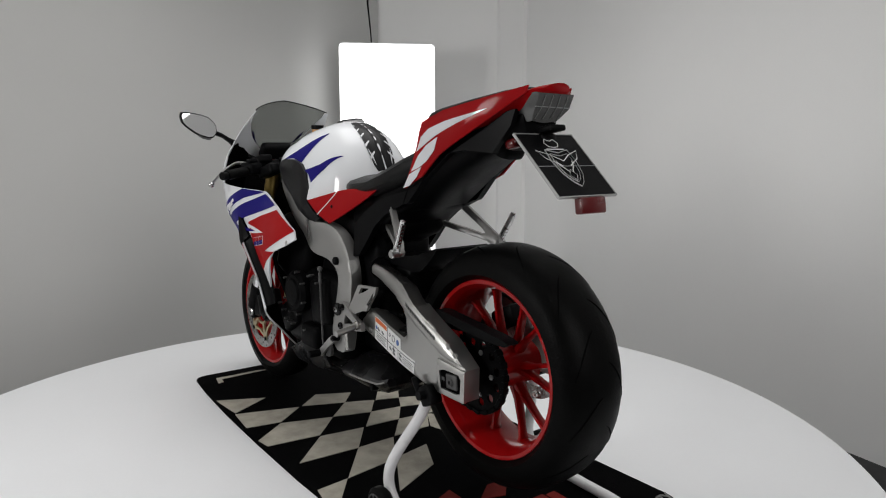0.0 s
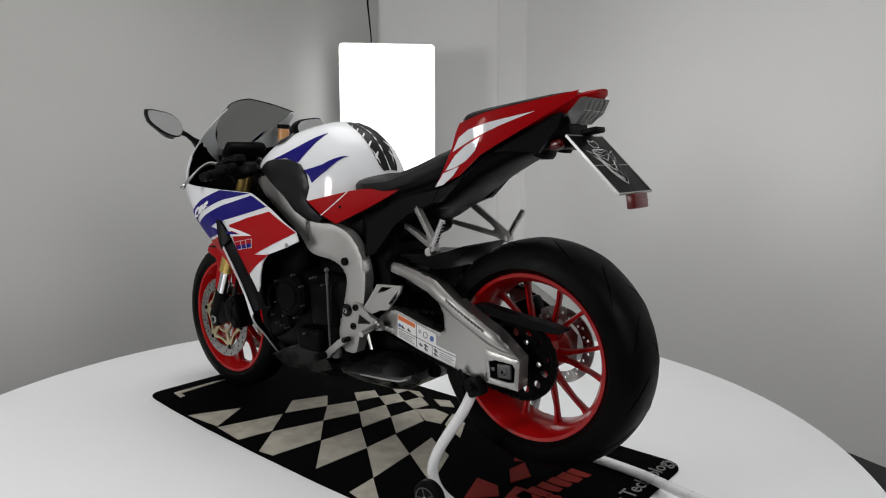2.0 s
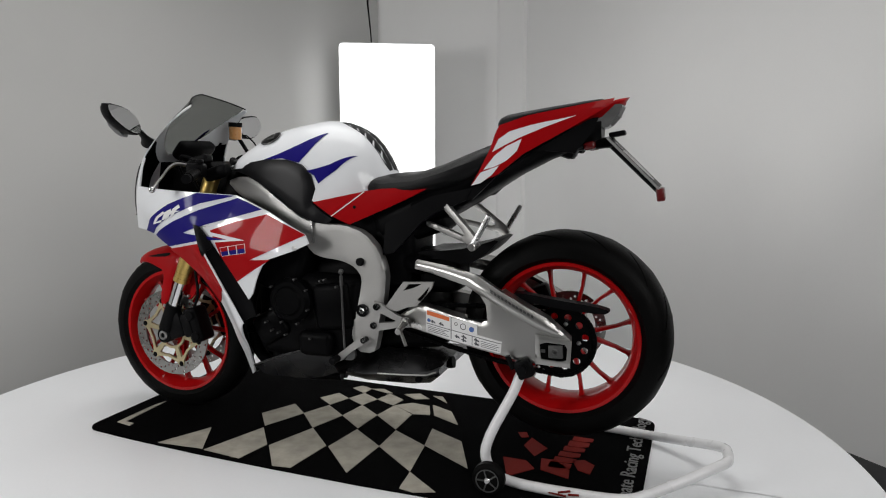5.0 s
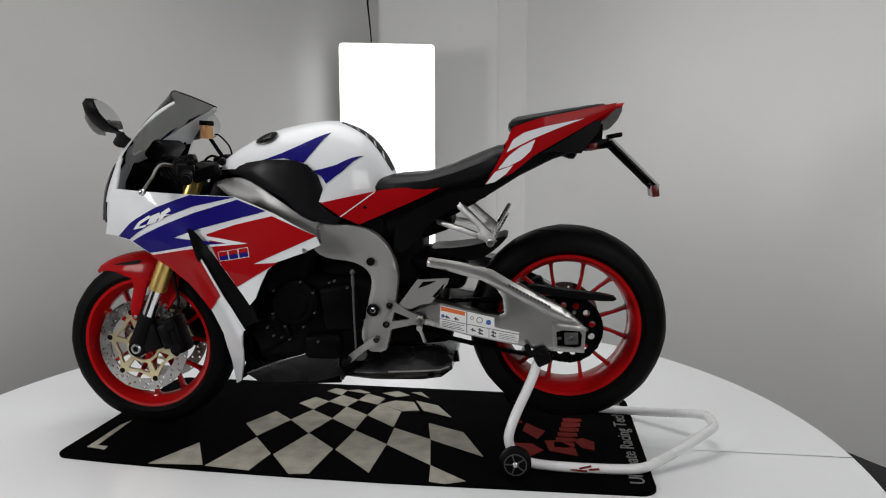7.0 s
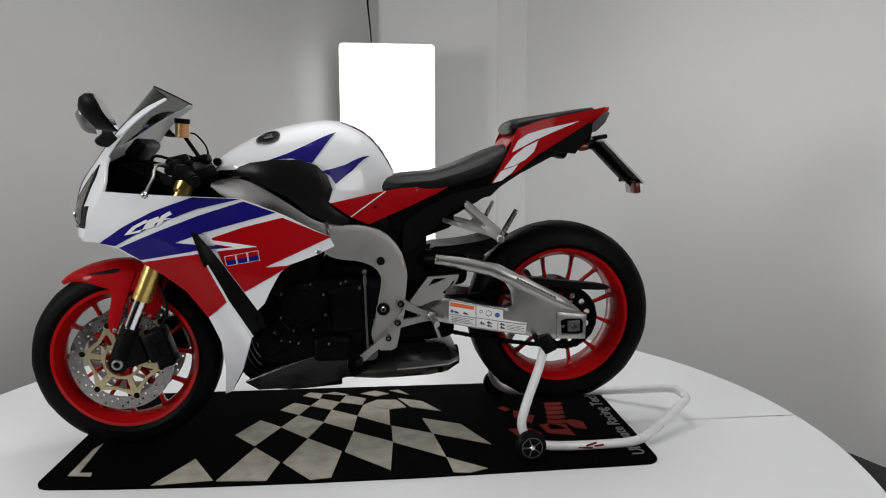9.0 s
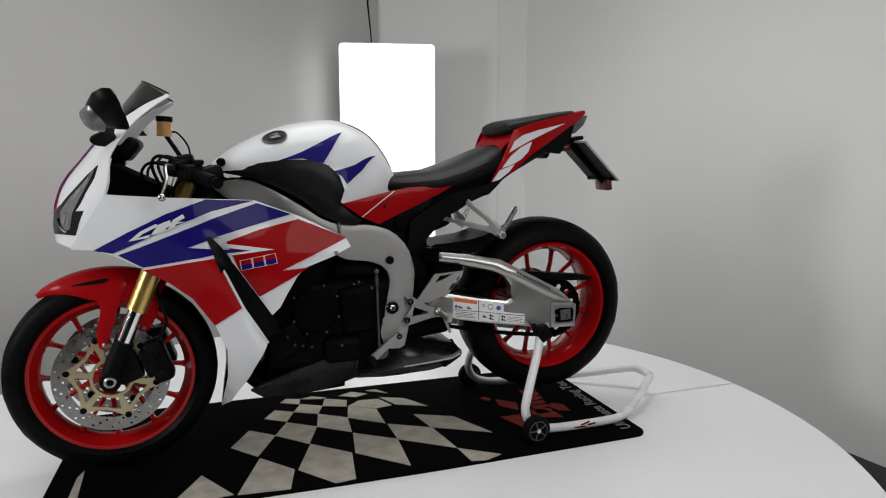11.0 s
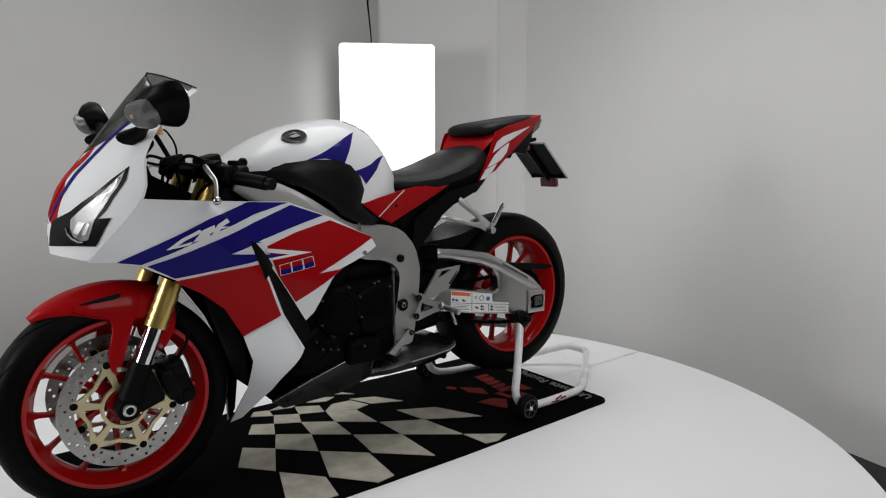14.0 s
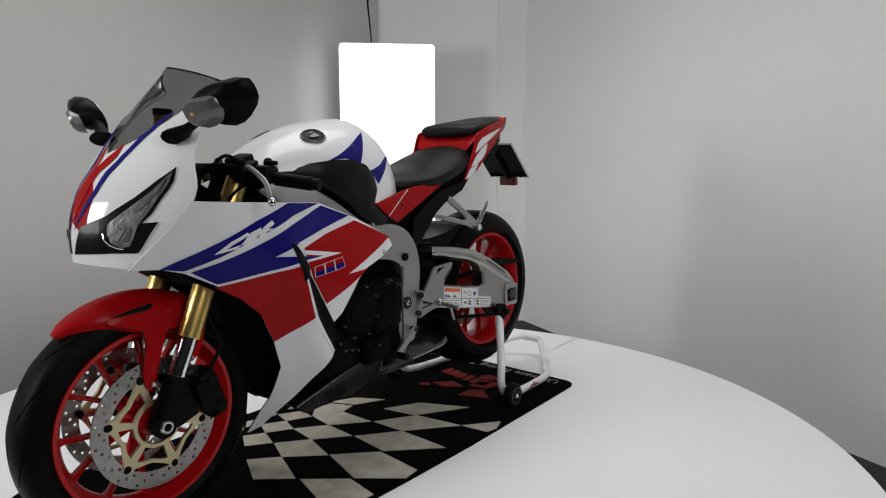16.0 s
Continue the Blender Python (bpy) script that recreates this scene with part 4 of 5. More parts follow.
bm = bmesh.new()
edge = [nose(u, 1.0) for u in (0.95, 0.8, 0.6, 0.4, 0.2, 0.0)]
tube(bm, edge + [(x, -y, z) for x, y, z in reversed(edge[:-1])], 0.0022, 6)
part("screen_edge", bm, BLACK, bike, "thin dark screen edge")


# dark inner cockpit between the panels
bm = bmesh.new()
rows = []
for x, y, z0, z1 in ((0.80, 0.05, 0.70, 0.84), (0.72, 0.145, 0.66, 0.905), (0.62, 0.13, 0.60, 0.855), (0.50, 0.10, 0.60, 0.80), (0.42, 0.10, 0.60, 0.80)):
    rows.append([(x, -y, z0), (x, y, z0), (x, y, (z0 + z1) / 2), (x, y * 0.8, z1), (x, -y * 0.8, z1), (x, -y, (z0 + z1) / 2)])
part("inner_cowl", loft(bm, rows), LINING, bike, "matt black inner cowl and instruments")
bm = bmesh.new()
block(bm, (0.675, 0, 0.945), (0.04, 0.17, 0.07), (0, -40, 0), 0.015, 3)
part("dashboard", bm, BLACK, bike, "black instrument cluster")
bm = bmesh.new()
block(bm, (0.51, 0, 0.885), (0.075, 0.25, 0.022), (0, -23, 0), 0.008)
part("triple_clamp", bm, BLACK, bike, "black upper fork clamp")
part("triple_clamp", block(bmesh.new(), (0.585, 0, 0.70), (0.075, 0.25, 0.03), (0, -23, 0), 0.008), BLACK, bike, "black lower fork clamp")


def handlebar(s):
    bar = part("handlebar", tube(bmesh.new(), [(0.535, 0.125 * s, 0.875), (0.515, 0.175 * s, 0.875), (0.478, 0.250 * s, 0.866)], 0.012, 12, curve=3), BLACK, bike, "black clip-on handlebar")
    part("grip", tube(bmesh.new(), [(0.492, 0.220 * s, 0.870), (0.452, 0.305 * s, 0.858)], 0.0175, 16), RUBBER, bar, "black rubber grip")
    part("bar_end", tube(bmesh.new(), [(0.452, 0.305 * s, 0.858), (0.444, 0.323 * s, 0.856)], 0.0145, 14), BLACK, bar)
    bm = bmesh.new()
    block(bm, (0.512, 0.190 * s, 0.880), (0.055, 0.06, 0.045), (0, 0, 25 * s), 0.01, 3)
    block(bm, (0.535, 0.180 * s, 0.902), (0.03, 0.03, 0.022), (0, 20, 25 * s), 0.006)
    block(bm, (0.545, 0.150 * s, 0.892), (0.05, 0.04, 0.05), (0, -10, 20 * s), 0.01)
    block(bm, (0.49, 0.200 * s, 0.908), (0.02, 0.03, 0.012), (0, 0, 25 * s), 0.004)
    block(bm, (0.535, 0.135 * s, 0.912), (0.060, 0.050, 0.030), (0, 14, 10 * s), 0.009, 3)
    block(bm, (0.470, 0.140 * s, 0.872), (0.085, 0.045, 0.040), (0, 18, 12 * s), 0.010, 3)
    part("switch_box", bm, BLACK, bar, "black switch housing")
    bm = bmesh.new()
    tube(bm, [(0.548, 0.170 * s, 0.892), (0.570, 0.215 * s, 0.900), (0.572, 0.250 * s, 0.885), (0.569, 0.276 * s, 0.866), (0.575, 0.297 * s, 0.844), (0.582, 0.313 * s, 0.824)], 0.005, 8, 0.004, curve=5, flat=1.4)
    lever = part("lever", bm, BRUSHED, bar, "polished alloy lever")
    part("lever_ball", ball(bmesh.new(), (0.581, 0.315 * s, 0.822), 0.0105, 6), STEEL, lever)
    bm = bmesh.new()
    tube(bm, [(0.565, 0.165 * s, 0.90), (0.62, 0.145 * s, 0.905), (0.64, 0.105 * s, 0.86), (0.60, 0.075 * s, 0.76)], 0.004, 8, curve=5)
    tube(bm, [(0.53, 0.185 * s, 0.87), (0.56, 0.135 * s, 0.83), (0.56, 0.085 * s, 0.76)], 0.004, 8, curve=5)
    tube(bm, [(0.55, 0.150 * s, 0.915), (0.595, 0.160 * s, 0.925), (0.610, 0.130 * s, 0.890), (0.575, 0.095 * s, 0.80)], 0.0045, 8, curve=5)
    part("control_cable", bm, BLACK, bar)


both(handlebar)
bm = bmesh.new()
tube(bm, [(0.587, -0.118, 0.985), (0.585, -0.118, 1.030)], 0.022, 20)
cup = part("fluid_reservoir", bm, AMBER, bike, "amber brake fluid reservoir")
part("lid", tube(bmesh.new(), [(0.585, -0.118, 1.030), (0.584, -0.118, 1.046)], 0.0245, 20), BLACK, cup, "black lid")
bm = bmesh.new()
tube(bm, [(0.582, -0.135, 0.987), (0.56, -0.14, 0.95), (0.53, -0.15, 0.90)], 0.007, 8)
tube(bm, [(0.565, -0.135, 1.0), (0.548, -0.14, 0.995), (0.52, -0.155, 0.955), (0.515, -0.165, 0.90)], 0.003, 8, curve=4)
part("bracket", bm, BLACK, cup)


# mirrors with built-in indicators
def mirror(s):
    def ring(c, w, h, x, lean):
        pts = []
        for ca, sa in dense(chaikin([(1.0, 0.50), (0.86, 0.97), (-0.52, 0.97), (-1.0, 0.38), (-0.97, -0.45), (-0.60, -1.0), (0.15, -0.88), (0.94, -0.12)], 1), 9):
            yy, zz = ca * w, sa * h
            pts.append((x + lean * yy + 0.45 * zz, (c[0] + yy) * s, c[1] + zz + 0.13 * yy))
        return pts
    c = (0.320, 1.037)
    rows = [ring(c, 0.064, 0.041, 0.662, -0.12), ring(c, 0.067, 0.044, 0.666, -0.12), ring(c, 0.066, 0.044, 0.684, -0.16), ring((0.316, 1.034), 0.057, 0.036, 0.710, -0.25), ring((0.304, 1.030), 0.042, 0.023, 0.727, -0.3), ring((0.294, 1.027), 0.012, 0.008, 0.738, -0.3)]
    shell = part("mirror", loft(bmesh.new(), rows), BLACK, bike, "black mirror housing")
    bm = bmesh.new()
    loft(bm, [ring(c, 0.0625, 0.0395, 0.6605, -0.12), ring(c, 0.0625, 0.0395, 0.6625, -0.12)])
    part("mirror_glass", bm, MIRROR, shell, "silvered mirror glass")
    bm = bmesh.new()
    loft(bm, [ring((0.294, 1.016), 0.043, 0.030, 0.712, -0.40), ring((0.293, 1.016), 0.041, 0.028, 0.733, -0.40), ring((0.291, 1.016), 0.030, 0.019, 0.744, -0.40)])
    lens = part("indicator", bm, REFLECTOR, shell, "clear indicator lens")
    part("bulb", ball(bmesh.new(), (0.742, 0.276 * s, 1.012), 0.008, 6), AMBER, lens)
    bm = bmesh.new()
    rows = []
    for x, y, z, w, h in ((0.690, 0.266, 1.016, 0.016, 0.010), (0.698, 0.225, 1.002, 0.013, 0.009), (0.708, 0.195, 0.985, 0.016, 0.010), (0.722, 0.165, 0.968, 0.034, 0.018)):
        rows.append([(x + w * math.cos(a), y * s, z + h * math.sin(a)) for a in [2 * math.pi * k / 12 for k in range(12)]])
    part("mirror_arm", loft(bm, rows), BLACK, shell, "black mirror arm")


both(mirror)

# tank
bm = bmesh.new()
rows = []
for i in range(29):
    x = -0.112 + 0.567 * i / 28
    rows.append([tank(x, k / 12) for k in range(13)] + [(px_, -py_, pz_) for px_, py_, pz_ in [tank(x, k / 12) for k in range(11, -1, -1)]])
tank_ob = part("fuel_tank", loft(bm, rows), WHITE, bike, "glossy white fuel tank with blue flashes")
for s in (1, -1):
    sheet("blue_flash", [(0.272, 0.161), (0.208, 0.251), (0.148, 0.258), (0.118, 0.409), (0.079, 0.629), (0.138, 0.493), (0.194, 0.361)], tank, BLUE, tank_ob, "dark blue flash", thick=0.0015, off=0.0022, side=s, step=0.015)
    sheet("blue_flash", [(0.119, 0.215), (0.049, 0.306), (-0.023, 0.465), (0.029, 0.264), (0.079, 0.140), (0.094, 0.193)], tank, BLUE, tank_ob, "dark blue flash", thick=0.0015, off=0.0022, side=s, step=0.015)
    ringed = [(0.279 + 0.034 * math.cos(a), 0.56 + 0.135 * math.sin(a)) for a in [2 * math.pi * k / 24 for k in range(24)]]
    badge = sheet("badge", ringed, tank, BLACK, tank_ob, "round dark badge with a chrome rim", thick=0.002, off=0.003, side=s, step=0.05)
    bm = bmesh.new()
    ring_pts = [Vector(tank(a, b)) + Vector((0, 0.002, 0.003)) for a, b in ringed]
    tube(bm, [(p.x, p.y * s, p.z) for p in ring_pts + ring_pts[:1]], 0.0022, 6)
    part("badge_rim", bm, DULL, badge)
    for q in (((0.292, 0.56), (0.268, 0.60), (0.262, 0.53), (0.285, 0.52)), ((0.292, 0.60), (0.27, 0.64), (0.266, 0.615))):
        sheet("badge_mark", list(q), tank, DULL, badge, thick=0.0008, off=0.0042, side=s, step=0.05)
pad = [(-0.085, 0.77), (-0.06, 0.79), (-0.02, 0.83), (0.03, 0.87), (0.065, 0.91), (0.065, 1.0), (-0.095, 1.0), (-0.095, 0.80)]
for s in (1, -1):
    sheet("tank_pad", pad, tank, SATIN, tank_ob, "black ribbed tank pad", thick=0.002, off=0.0022, side=s, step=0.03)
    for k in range(5):
        x = -0.075 + 0.026 * k
        sheet("pad_rib", [(x, 0.77 + 0.025 * k), (x + 0.006, 0.77 + 0.025 * k), (x + 0.013, 0.89), (x + 0.0095, 0.89)], tank, WHITE, tank_ob, thick=0.001, off=0.003, side=s, step=0.03)
bm = bmesh.new()
rows = []
for r, h in ((0.058, -0.004), (0.056, 0.004), (0.050, 0.006), (0.001, 0.006)):
    rows.append([(0.235 + r * math.cos(a), r * math.sin(a), 1.006 + h * 0.6 - 0.20 * r * math.cos(a)) for a in [2 * math.pi * k / 32 for k in range(32)]])
part("filler_cap", loft(bm, rows), BLACK, tank_ob, "round black filler cap")

COVER = [(0.450, 0.889), (0.418, 0.893), (0.332, 0.905), (0.256, 0.915), (0.182, 0.914), (0.134, 0.898), (0.102, 0.866), (0.088, 0.826), (0.102, 0.783), (0.071, 0.757), (0.035, 0.734), (0.055, 0.719), (0.097, 0.724), (0.162, 0.753), (0.210, 0.796), (0.283, 0.837), (0.351, 0.863), (0.432, 0.878)]
SIDE_RED = [(0.097, 0.785), (-0.067, 0.820), (-0.121, 0.828), (-0.274, 0.836), (-0.223, 0.809), (-0.146, 0.774), (-0.018, 0.719), (0.038, 0.744)]
LINE = [(0.038, 0.744), (-0.067, 0.820), (-0.070, 0.8185), (0.0355, 0.7425)]
for s in (1, -1):
    ob = sheet("side_cover", COVER, cover, SATIN, bike, "satin black tank side cover", thick=0.02, off=0.004, side=s, crown=0.006)
    bm = bmesh.new()
    drum(bm, 0.43, 0.908, 0.104 if s > 0 else -0.116, 0.116 if s > 0 else -0.104, 0.013, 16)
    part("bolt", bm, BLACK_GLOSS, ob)
    ob = sheet("seat_side_panel", SIDE_RED, cover, RED, bike, "red side panel under the seat", thick=0.006, off=0.001, side=s, crown=0.003)
    sheet("white_line", LINE, cover, LABEL_WHITE, ob, thick=0.0008, off=0.0022, side=s)
    bm = bmesh.new()
    drum(bm, -0.036, 0.772, 0.158 if s > 0 else -0.165, 0.165 if s > 0 else -0.158, 0.006, 12)
    part("bolt", bm, BLACK, ob)

# frame
BEAM = [(0.466, 0.842), (0.407, 0.859), (0.351, 0.856), (0.287, 0.826), (0.204, 0.773), (0.139, 0.730), (0.073, 0.717), (0.005, 0.717), (-0.063, 0.695), (-0.111, 0.644), (-0.134, 0.573), (-0.128, 0.502), (-0.117, 0.431), (-0.104, 0.360), (-0.093, 0.323), (-0.035, 0.325), (-0.017, 0.377), (-0.023, 0.431), (-0.046, 0.501), (-0.054, 0.553), (-0.034, 0.586), (0.010, 0.606), (0.078, 0.614), (0.112, 0.628), (0.141, 0.667), (0.215, 0.715), (0.323, 0.765), (0.418, 0.802)]
for s in (1, -1):
    ob = sheet("frame_beam", BEAM, beam, ALLOY, bike, "cast alloy twin-spar frame", thick=0.035, off=0.0, soft=1, side=s, crown=0.0025, step=0.011)
    for x, z, r, ink in ((-0.051, 0.606, 0.0125, BLACK), (-0.057, 0.456, 0.020, BLACK_GLOSS)):
        bm = bmesh.new()
        drum(bm, x, z, 0.150 if s > 0 else -0.168, 0.168 if s > 0 else -0.150, r, 20)
        b = part("pivot_cap", bm, ink, ob)
        if r > 0.015:
            part("nut", drum(bmesh.new(), x, z, 0.165 if s > 0 else -0.172, 0.172 if s > 0 else -0.165, 0.010, 6, hole=0.005), STEEL, b)
    plate("frame_strap", [(0.098, 0.66), (0.104, 0.66), (0.110, 0.735), (0.104, 0.735)], 0.170 if s > 0 else -0.176, 0.176 if s > 0 else -0.170, STEEL, ob)
bm = bmesh.new()
block(bm, (0.47, 0, 0.80), (0.09, 0.16, 0.16), (0, -23, 0), 0.03, 3)
block(bm, (0.15, 0, 0.76), (0.5, 0.22, 0.10), (0, -14, 0), 0.03, 3)
block(bm, (-0.12, 0, 0.64), (0.16, 0.20, 0.26), (0, 0, 0), 0.03, 3)
block(bm, (-0.22, 0, 0.775), (0.32, 0.23, 0.10), (0, 22, 0), 0.03, 3)
block(bm, (-0.27, 0, 0.565), (0.13, 0.15, 0.12), (0, 0, 0), 0.03, 3)
part("frame_core", bm, BLACK, bike, "black airbox and subframe core")

# engine
engine = part("engine", block(bmesh.new(), (0.13, 0, 0.42), (0.40, 0.32, 0.28), (0, 0, 0), 0.04, 3), ENGINE, bike, "black cast engine block")
part("cylinder_block", block(bmesh.new(), (0.25, 0, 0.60), (0.22, 0.34, 0.22), (0, -22, 0), 0.03, 3), ENGINE, engine)
part("gearbox", block(bmesh.new(), (0.02, 0, 0.50), (0.22, 0.24, 0.24), (0, 10, 0), 0.04, 3), ENGINE, engine)
part("sump", block(bmesh.new(), (0.16, 0, 0.27), (0.34, 0.20, 0.12), (0, 0, 0), 0.04, 3), ENGINE, engine)
bm = bmesh.new()
drum(bm, 0.185, 0.475, 0.15, 0.196, 0.072, 40, 0.012)
drum(bm, 0.185, 0.475, 0.19, 0.202, 0.048, 36, 0.006)
cover_ob = part("generator_cover", bm, ENGINE, engine, "black round generator cover")
bm = bmesh.new()
block(bm, (0.045, 0.15, 0.46), (0.13, 0.05, 0.15), (0, 8, 0), 0.02, 3)
block(bm, (0.27, 0.155, 0.38), (0.12, 0.05, 0.10), (0, 30, 0), 0.02, 3)
block(bm, (0.10, 0.16, 0.34), (0.12, 0.06, 0.08), (0, 0, 0), 0.02, 3)
part("sprocket_cover", bm, ENGINE, engine, "black gearbox cover")
for t_x, t_z in ((0.247, 0.516), (0.250, 0.445), (0.213, 0.405), (0.155, 0.405), (0.118, 0.45), (0.122, 0.512), (0.16, 0.545), (0.07, 0.545), (0.055, 0.55), (0.015, 0.53), (0.27, 0.40), (0.25, 0.375), (0.225, 0.37), (0.20, 0.365), (0.11, 0.36), (0.30, 0.42)):
    part("bolt", drum(bmesh.new(), t_x, t_z, 0.182, 0.200, 0.0036, 8, 0.001), DULL, engine)
bm = bmesh.new()
block(bm, (0.405, 0, 0.47), (0.035, 0.22, 0.28), (0, 4, 0), 0.008)
part("radiator", bm, ENGINE, bike, "black radiator")
part("radiator_shroud", loft(bmesh.new(), [[(x, -w, z), (x, w, z), (x - 0.03, w, z), (x - 0.03, -w, z)] for x, z, w in ((0.505, 0.63, 0.14), (0.47, 0.50, 0.13), (0.44, 0.38, 0.095), (0.415, 0.26, 0.045))]), LINING, bike, "black radiator shroud behind the front wheel")

# gear linkage
bm = bmesh.new()
tube(bm, [(-0.001, 0.19, 0.575), (-0.004, 0.19, 0.44), (-0.007, 0.188, 0.338)], 0.0035, 8)
ball(bm, (-0.001, 0.19, 0.578), 0.0085, 6)
tube(bm, [(-0.001, 0.19, 0.565), (-0.002, 0.19, 0.535)], 0.0055, 8)
rod = part("shift_rod", bm, DULL, bike, "thin steel gear shift rod")
lever_ob = plate("shift_lever", [(-0.060, 0.378), (-0.076, 0.376), (-0.079, 0.362), (-0.068, 0.356), (-0.020, 0.322), (0.006, 0.296), (0.022, 0.294), (0.028, 0.306), (0.018, 0.317)], 0.180, 0.189, ALLOY, bike, "alloy gear shift lever", soft=1)
plate("link_arm", [(-0.010, 0.345), (-0.030, 0.345), (-0.040, 0.318), (-0.030, 0.300), (0.000, 0.298), (-0.012, 0.312)], 0.168, 0.178, DULL, lever_ob, soft=1)
part("pivot_bolt", drum(bmesh.new(), -0.071, 0.369, 0.165, 0.194, 0.009, 14, hole=0.004), BLACK_GLOSS, lever_ob)
part("toe_peg", drum(bmesh.new(), 0.018, 0.305, 0.182, 0.228, 0.0115, 16, 0.003), BLACK, lever_ob, "black rubber toe peg")

# foot rest
for s in (1, -1):
    hang = plate("footrest_hanger", [(-0.098, 0.488), (-0.122, 0.486), (-0.173, 0.455), (-0.211, 0.443), (-0.219, 0.420), (-0.178, 0.415), (-0.107, 0.398), (-0.086, 0.409), (-0.099, 0.429), (-0.119, 0.460)], 0.160 if s > 0 else -0.174, 0.174 if s > 0 else -0.160, ALLOY, bike, "alloy foot rest hanger", holes=[[(-0.124, 0.455), (-0.172, 0.436), (-0.167, 0.431), (-0.117, 0.424)]], step=0.2)
    plate("heel_guard", [(-0.138, 0.477), (-0.195, 0.554), (-0.292, 0.560), (-0.286, 0.541), (-0.237, 0.483), (-0.208, 0.478), (-0.173, 0.463), (-0.143, 0.468)], 0.160 if s > 0 else -0.168, 0.168 if s > 0 else -0.160, ALLOY, hang, "bright alloy heel guard",
          holes=[[(-0.196, 0.527), (-0.212, 0.548), (-0.256, 0.552), (-0.228, 0.538)], [(-0.240, 0.503), (-0.259, 0.524), (-0.279, 0.546), (-0.272, 0.525), (-0.250, 0.499)]], step=0.2)
    bm = bmesh.new()
    tube(bm, [(-0.200, 0.172 * s, 0.437), (-0.207, 0.197 * s, 0.432), (-0.214, 0.254 * s, 0.425)], 0.009, 10)
    tube(bm, [(-0.205, 0.222 * s, 0.43), (-0.226, 0.224 * s, 0.377)], 0.0048, 8)
    ball(bm, (-0.203, 0.18 * s, 0.436), 0.014, 6)
    part("foot_peg", bm, BRUSHED, hang, "knurled alloy foot peg")
    for x, z in ((-0.111, 0.474), (-0.100, 0.415)):
        part("bolt", drum(bmesh.new(), x, z, 0.165 if s > 0 else -0.182, 0.182 if s > 0 else -0.165, 0.0105, 16, hole=0.005), BLACK_GLOSS, hang)

# swing arm
ARM = [(-0.215, 0.620), (-0.269, 0.614), (-0.339, 0.605), (-0.419, 0.589), (-0.473, 0.561), (-0.555, 0.518), (-0.629, 0.480), (-0.667, 0.448), (-0.694, 0.424), (-0.692, 0.347), (-0.605, 0.349), (-0.540, 0.356), (-0.503, 0.364), (-0.341, 0.386), (-0.264, 0.401), (-0.163, 0.417), (-0.164, 0.440), (-0.225, 0.487), (-0.264, 0.480), (-0.349, 0.463), (-0.440, 0.452), (-0.458, 0.462), (-0.453, 0.506), (-0.434, 0.534), (-0.393, 0.556), (-0.269, 0.583), (-0.215, 0.591)]
BRACE = [(-0.215, 0.619), (-0.269, 0.614), (-0.339, 0.606), (-0.419, 0.590), (-0.473, 0.562), (-0.555, 0.519), (-0.629, 0.481), (-0.667, 0.449), (-0.686, 0.431), (-0.632, 0.438), (-0.603, 0.447), (-0.483, 0.508), (-0.434, 0.534), (-0.393, 0.556), (-0.269, 0.583), (-0.215, 0.591)]
for s in (1, -1):
    arm_ob = sheet("swing_arm", ARM, arm, BRUSHED, bike, "brushed alloy swing arm with an upper brace", thick=0.045, off=0.0, side=s, crown=0.004, step=0.010)
    sheet("brace_ridge", BRACE, arm, BRUSHED, arm_ob, "raised upper brace", thick=0.010, off=0.007, side=s, crown=0.009, step=0.007)
    if s > 0:
        swing = arm_ob
bm = bmesh.new()
block(bm, (-0.20, 0, 0.47), (0.12, 0.25, 0.14), (0, 8, 0), 0.03, 3)
tube(bm, [(-0.235, 0.115, 0.60), (-0.16, 0.06, 0.60), (-0.12, 0.0, 0.585)], 0.03, 12)
tube(bm, [(-0.235, -0.115, 0.60), (-0.16, -0.06, 0.60), (-0.12, 0.0, 0.585)], 0.03, 12)
part("swing_arm_cross", bm, ENGINE, bike, "dark swing arm cross member")
sheet("end_plate", [(-0.599, 0.437), (-0.698, 0.424), (-0.695, 0.347), (-0.601, 0.352)], arm, BRUSHED, swing, "", thick=0.008, off=0.007, crown=0.0025, step=0.008, holes=[[(-0.611, 0.410), (-0.630, 0.416), (-0.680, 0.413), (-0.687, 0.402), (-0.685, 0.368), (-0.668, 0.364), (-0.616, 0.368)]])
sheet("slot", [(-0.609, 0.414), (-0.690, 0.416), (-0.690, 0.362), (-0.612, 0.364)], arm, LINING, swing, "black axle slot", thick=0.002, off=0.002)
bm = bmesh.new()
block(bm, (-0.656, 0.186, 0.391), (0.040, 0.010, 0.036), (0, 3, 0), 0.003)
drum(bm, -0.656, 0.391, 0.190, 0.196, 0.011, 6, hole=0.005)
block(bm, (-0.620, 0.184, 0.390), (0.014, 0.006, 0.010), (0, 3, 0), 0.002)
part("chain_adjuster", bm, DULL, swing, "dark chain adjuster block and axle nut")
label = sheet("warning_label", [(-0.264, 0.474), (-0.345, 0.460), (-0.429, 0.446), (-0.430, 0.417), (-0.504, 0.405), (-0.500, 0.371), (-0.345, 0.391), (-0.261, 0.406)], arm, LABEL_WHITE, swing, "white warning label with an orange bar", thick=0.0008, off=0.0012)
sheet("orange_bar", [(-0.266, 0.471), (-0.340, 0.458), (-0.340, 0.446), (-0.266, 0.458)], arm, ORANGE, label, thick=0.0006, off=0.0018)


def on_label(x, z):
    """From the label's own rows (x back, z up from its lower edge) to the arm."""
    return (-0.264 - x, 0.406 + z - 0.145 * x)


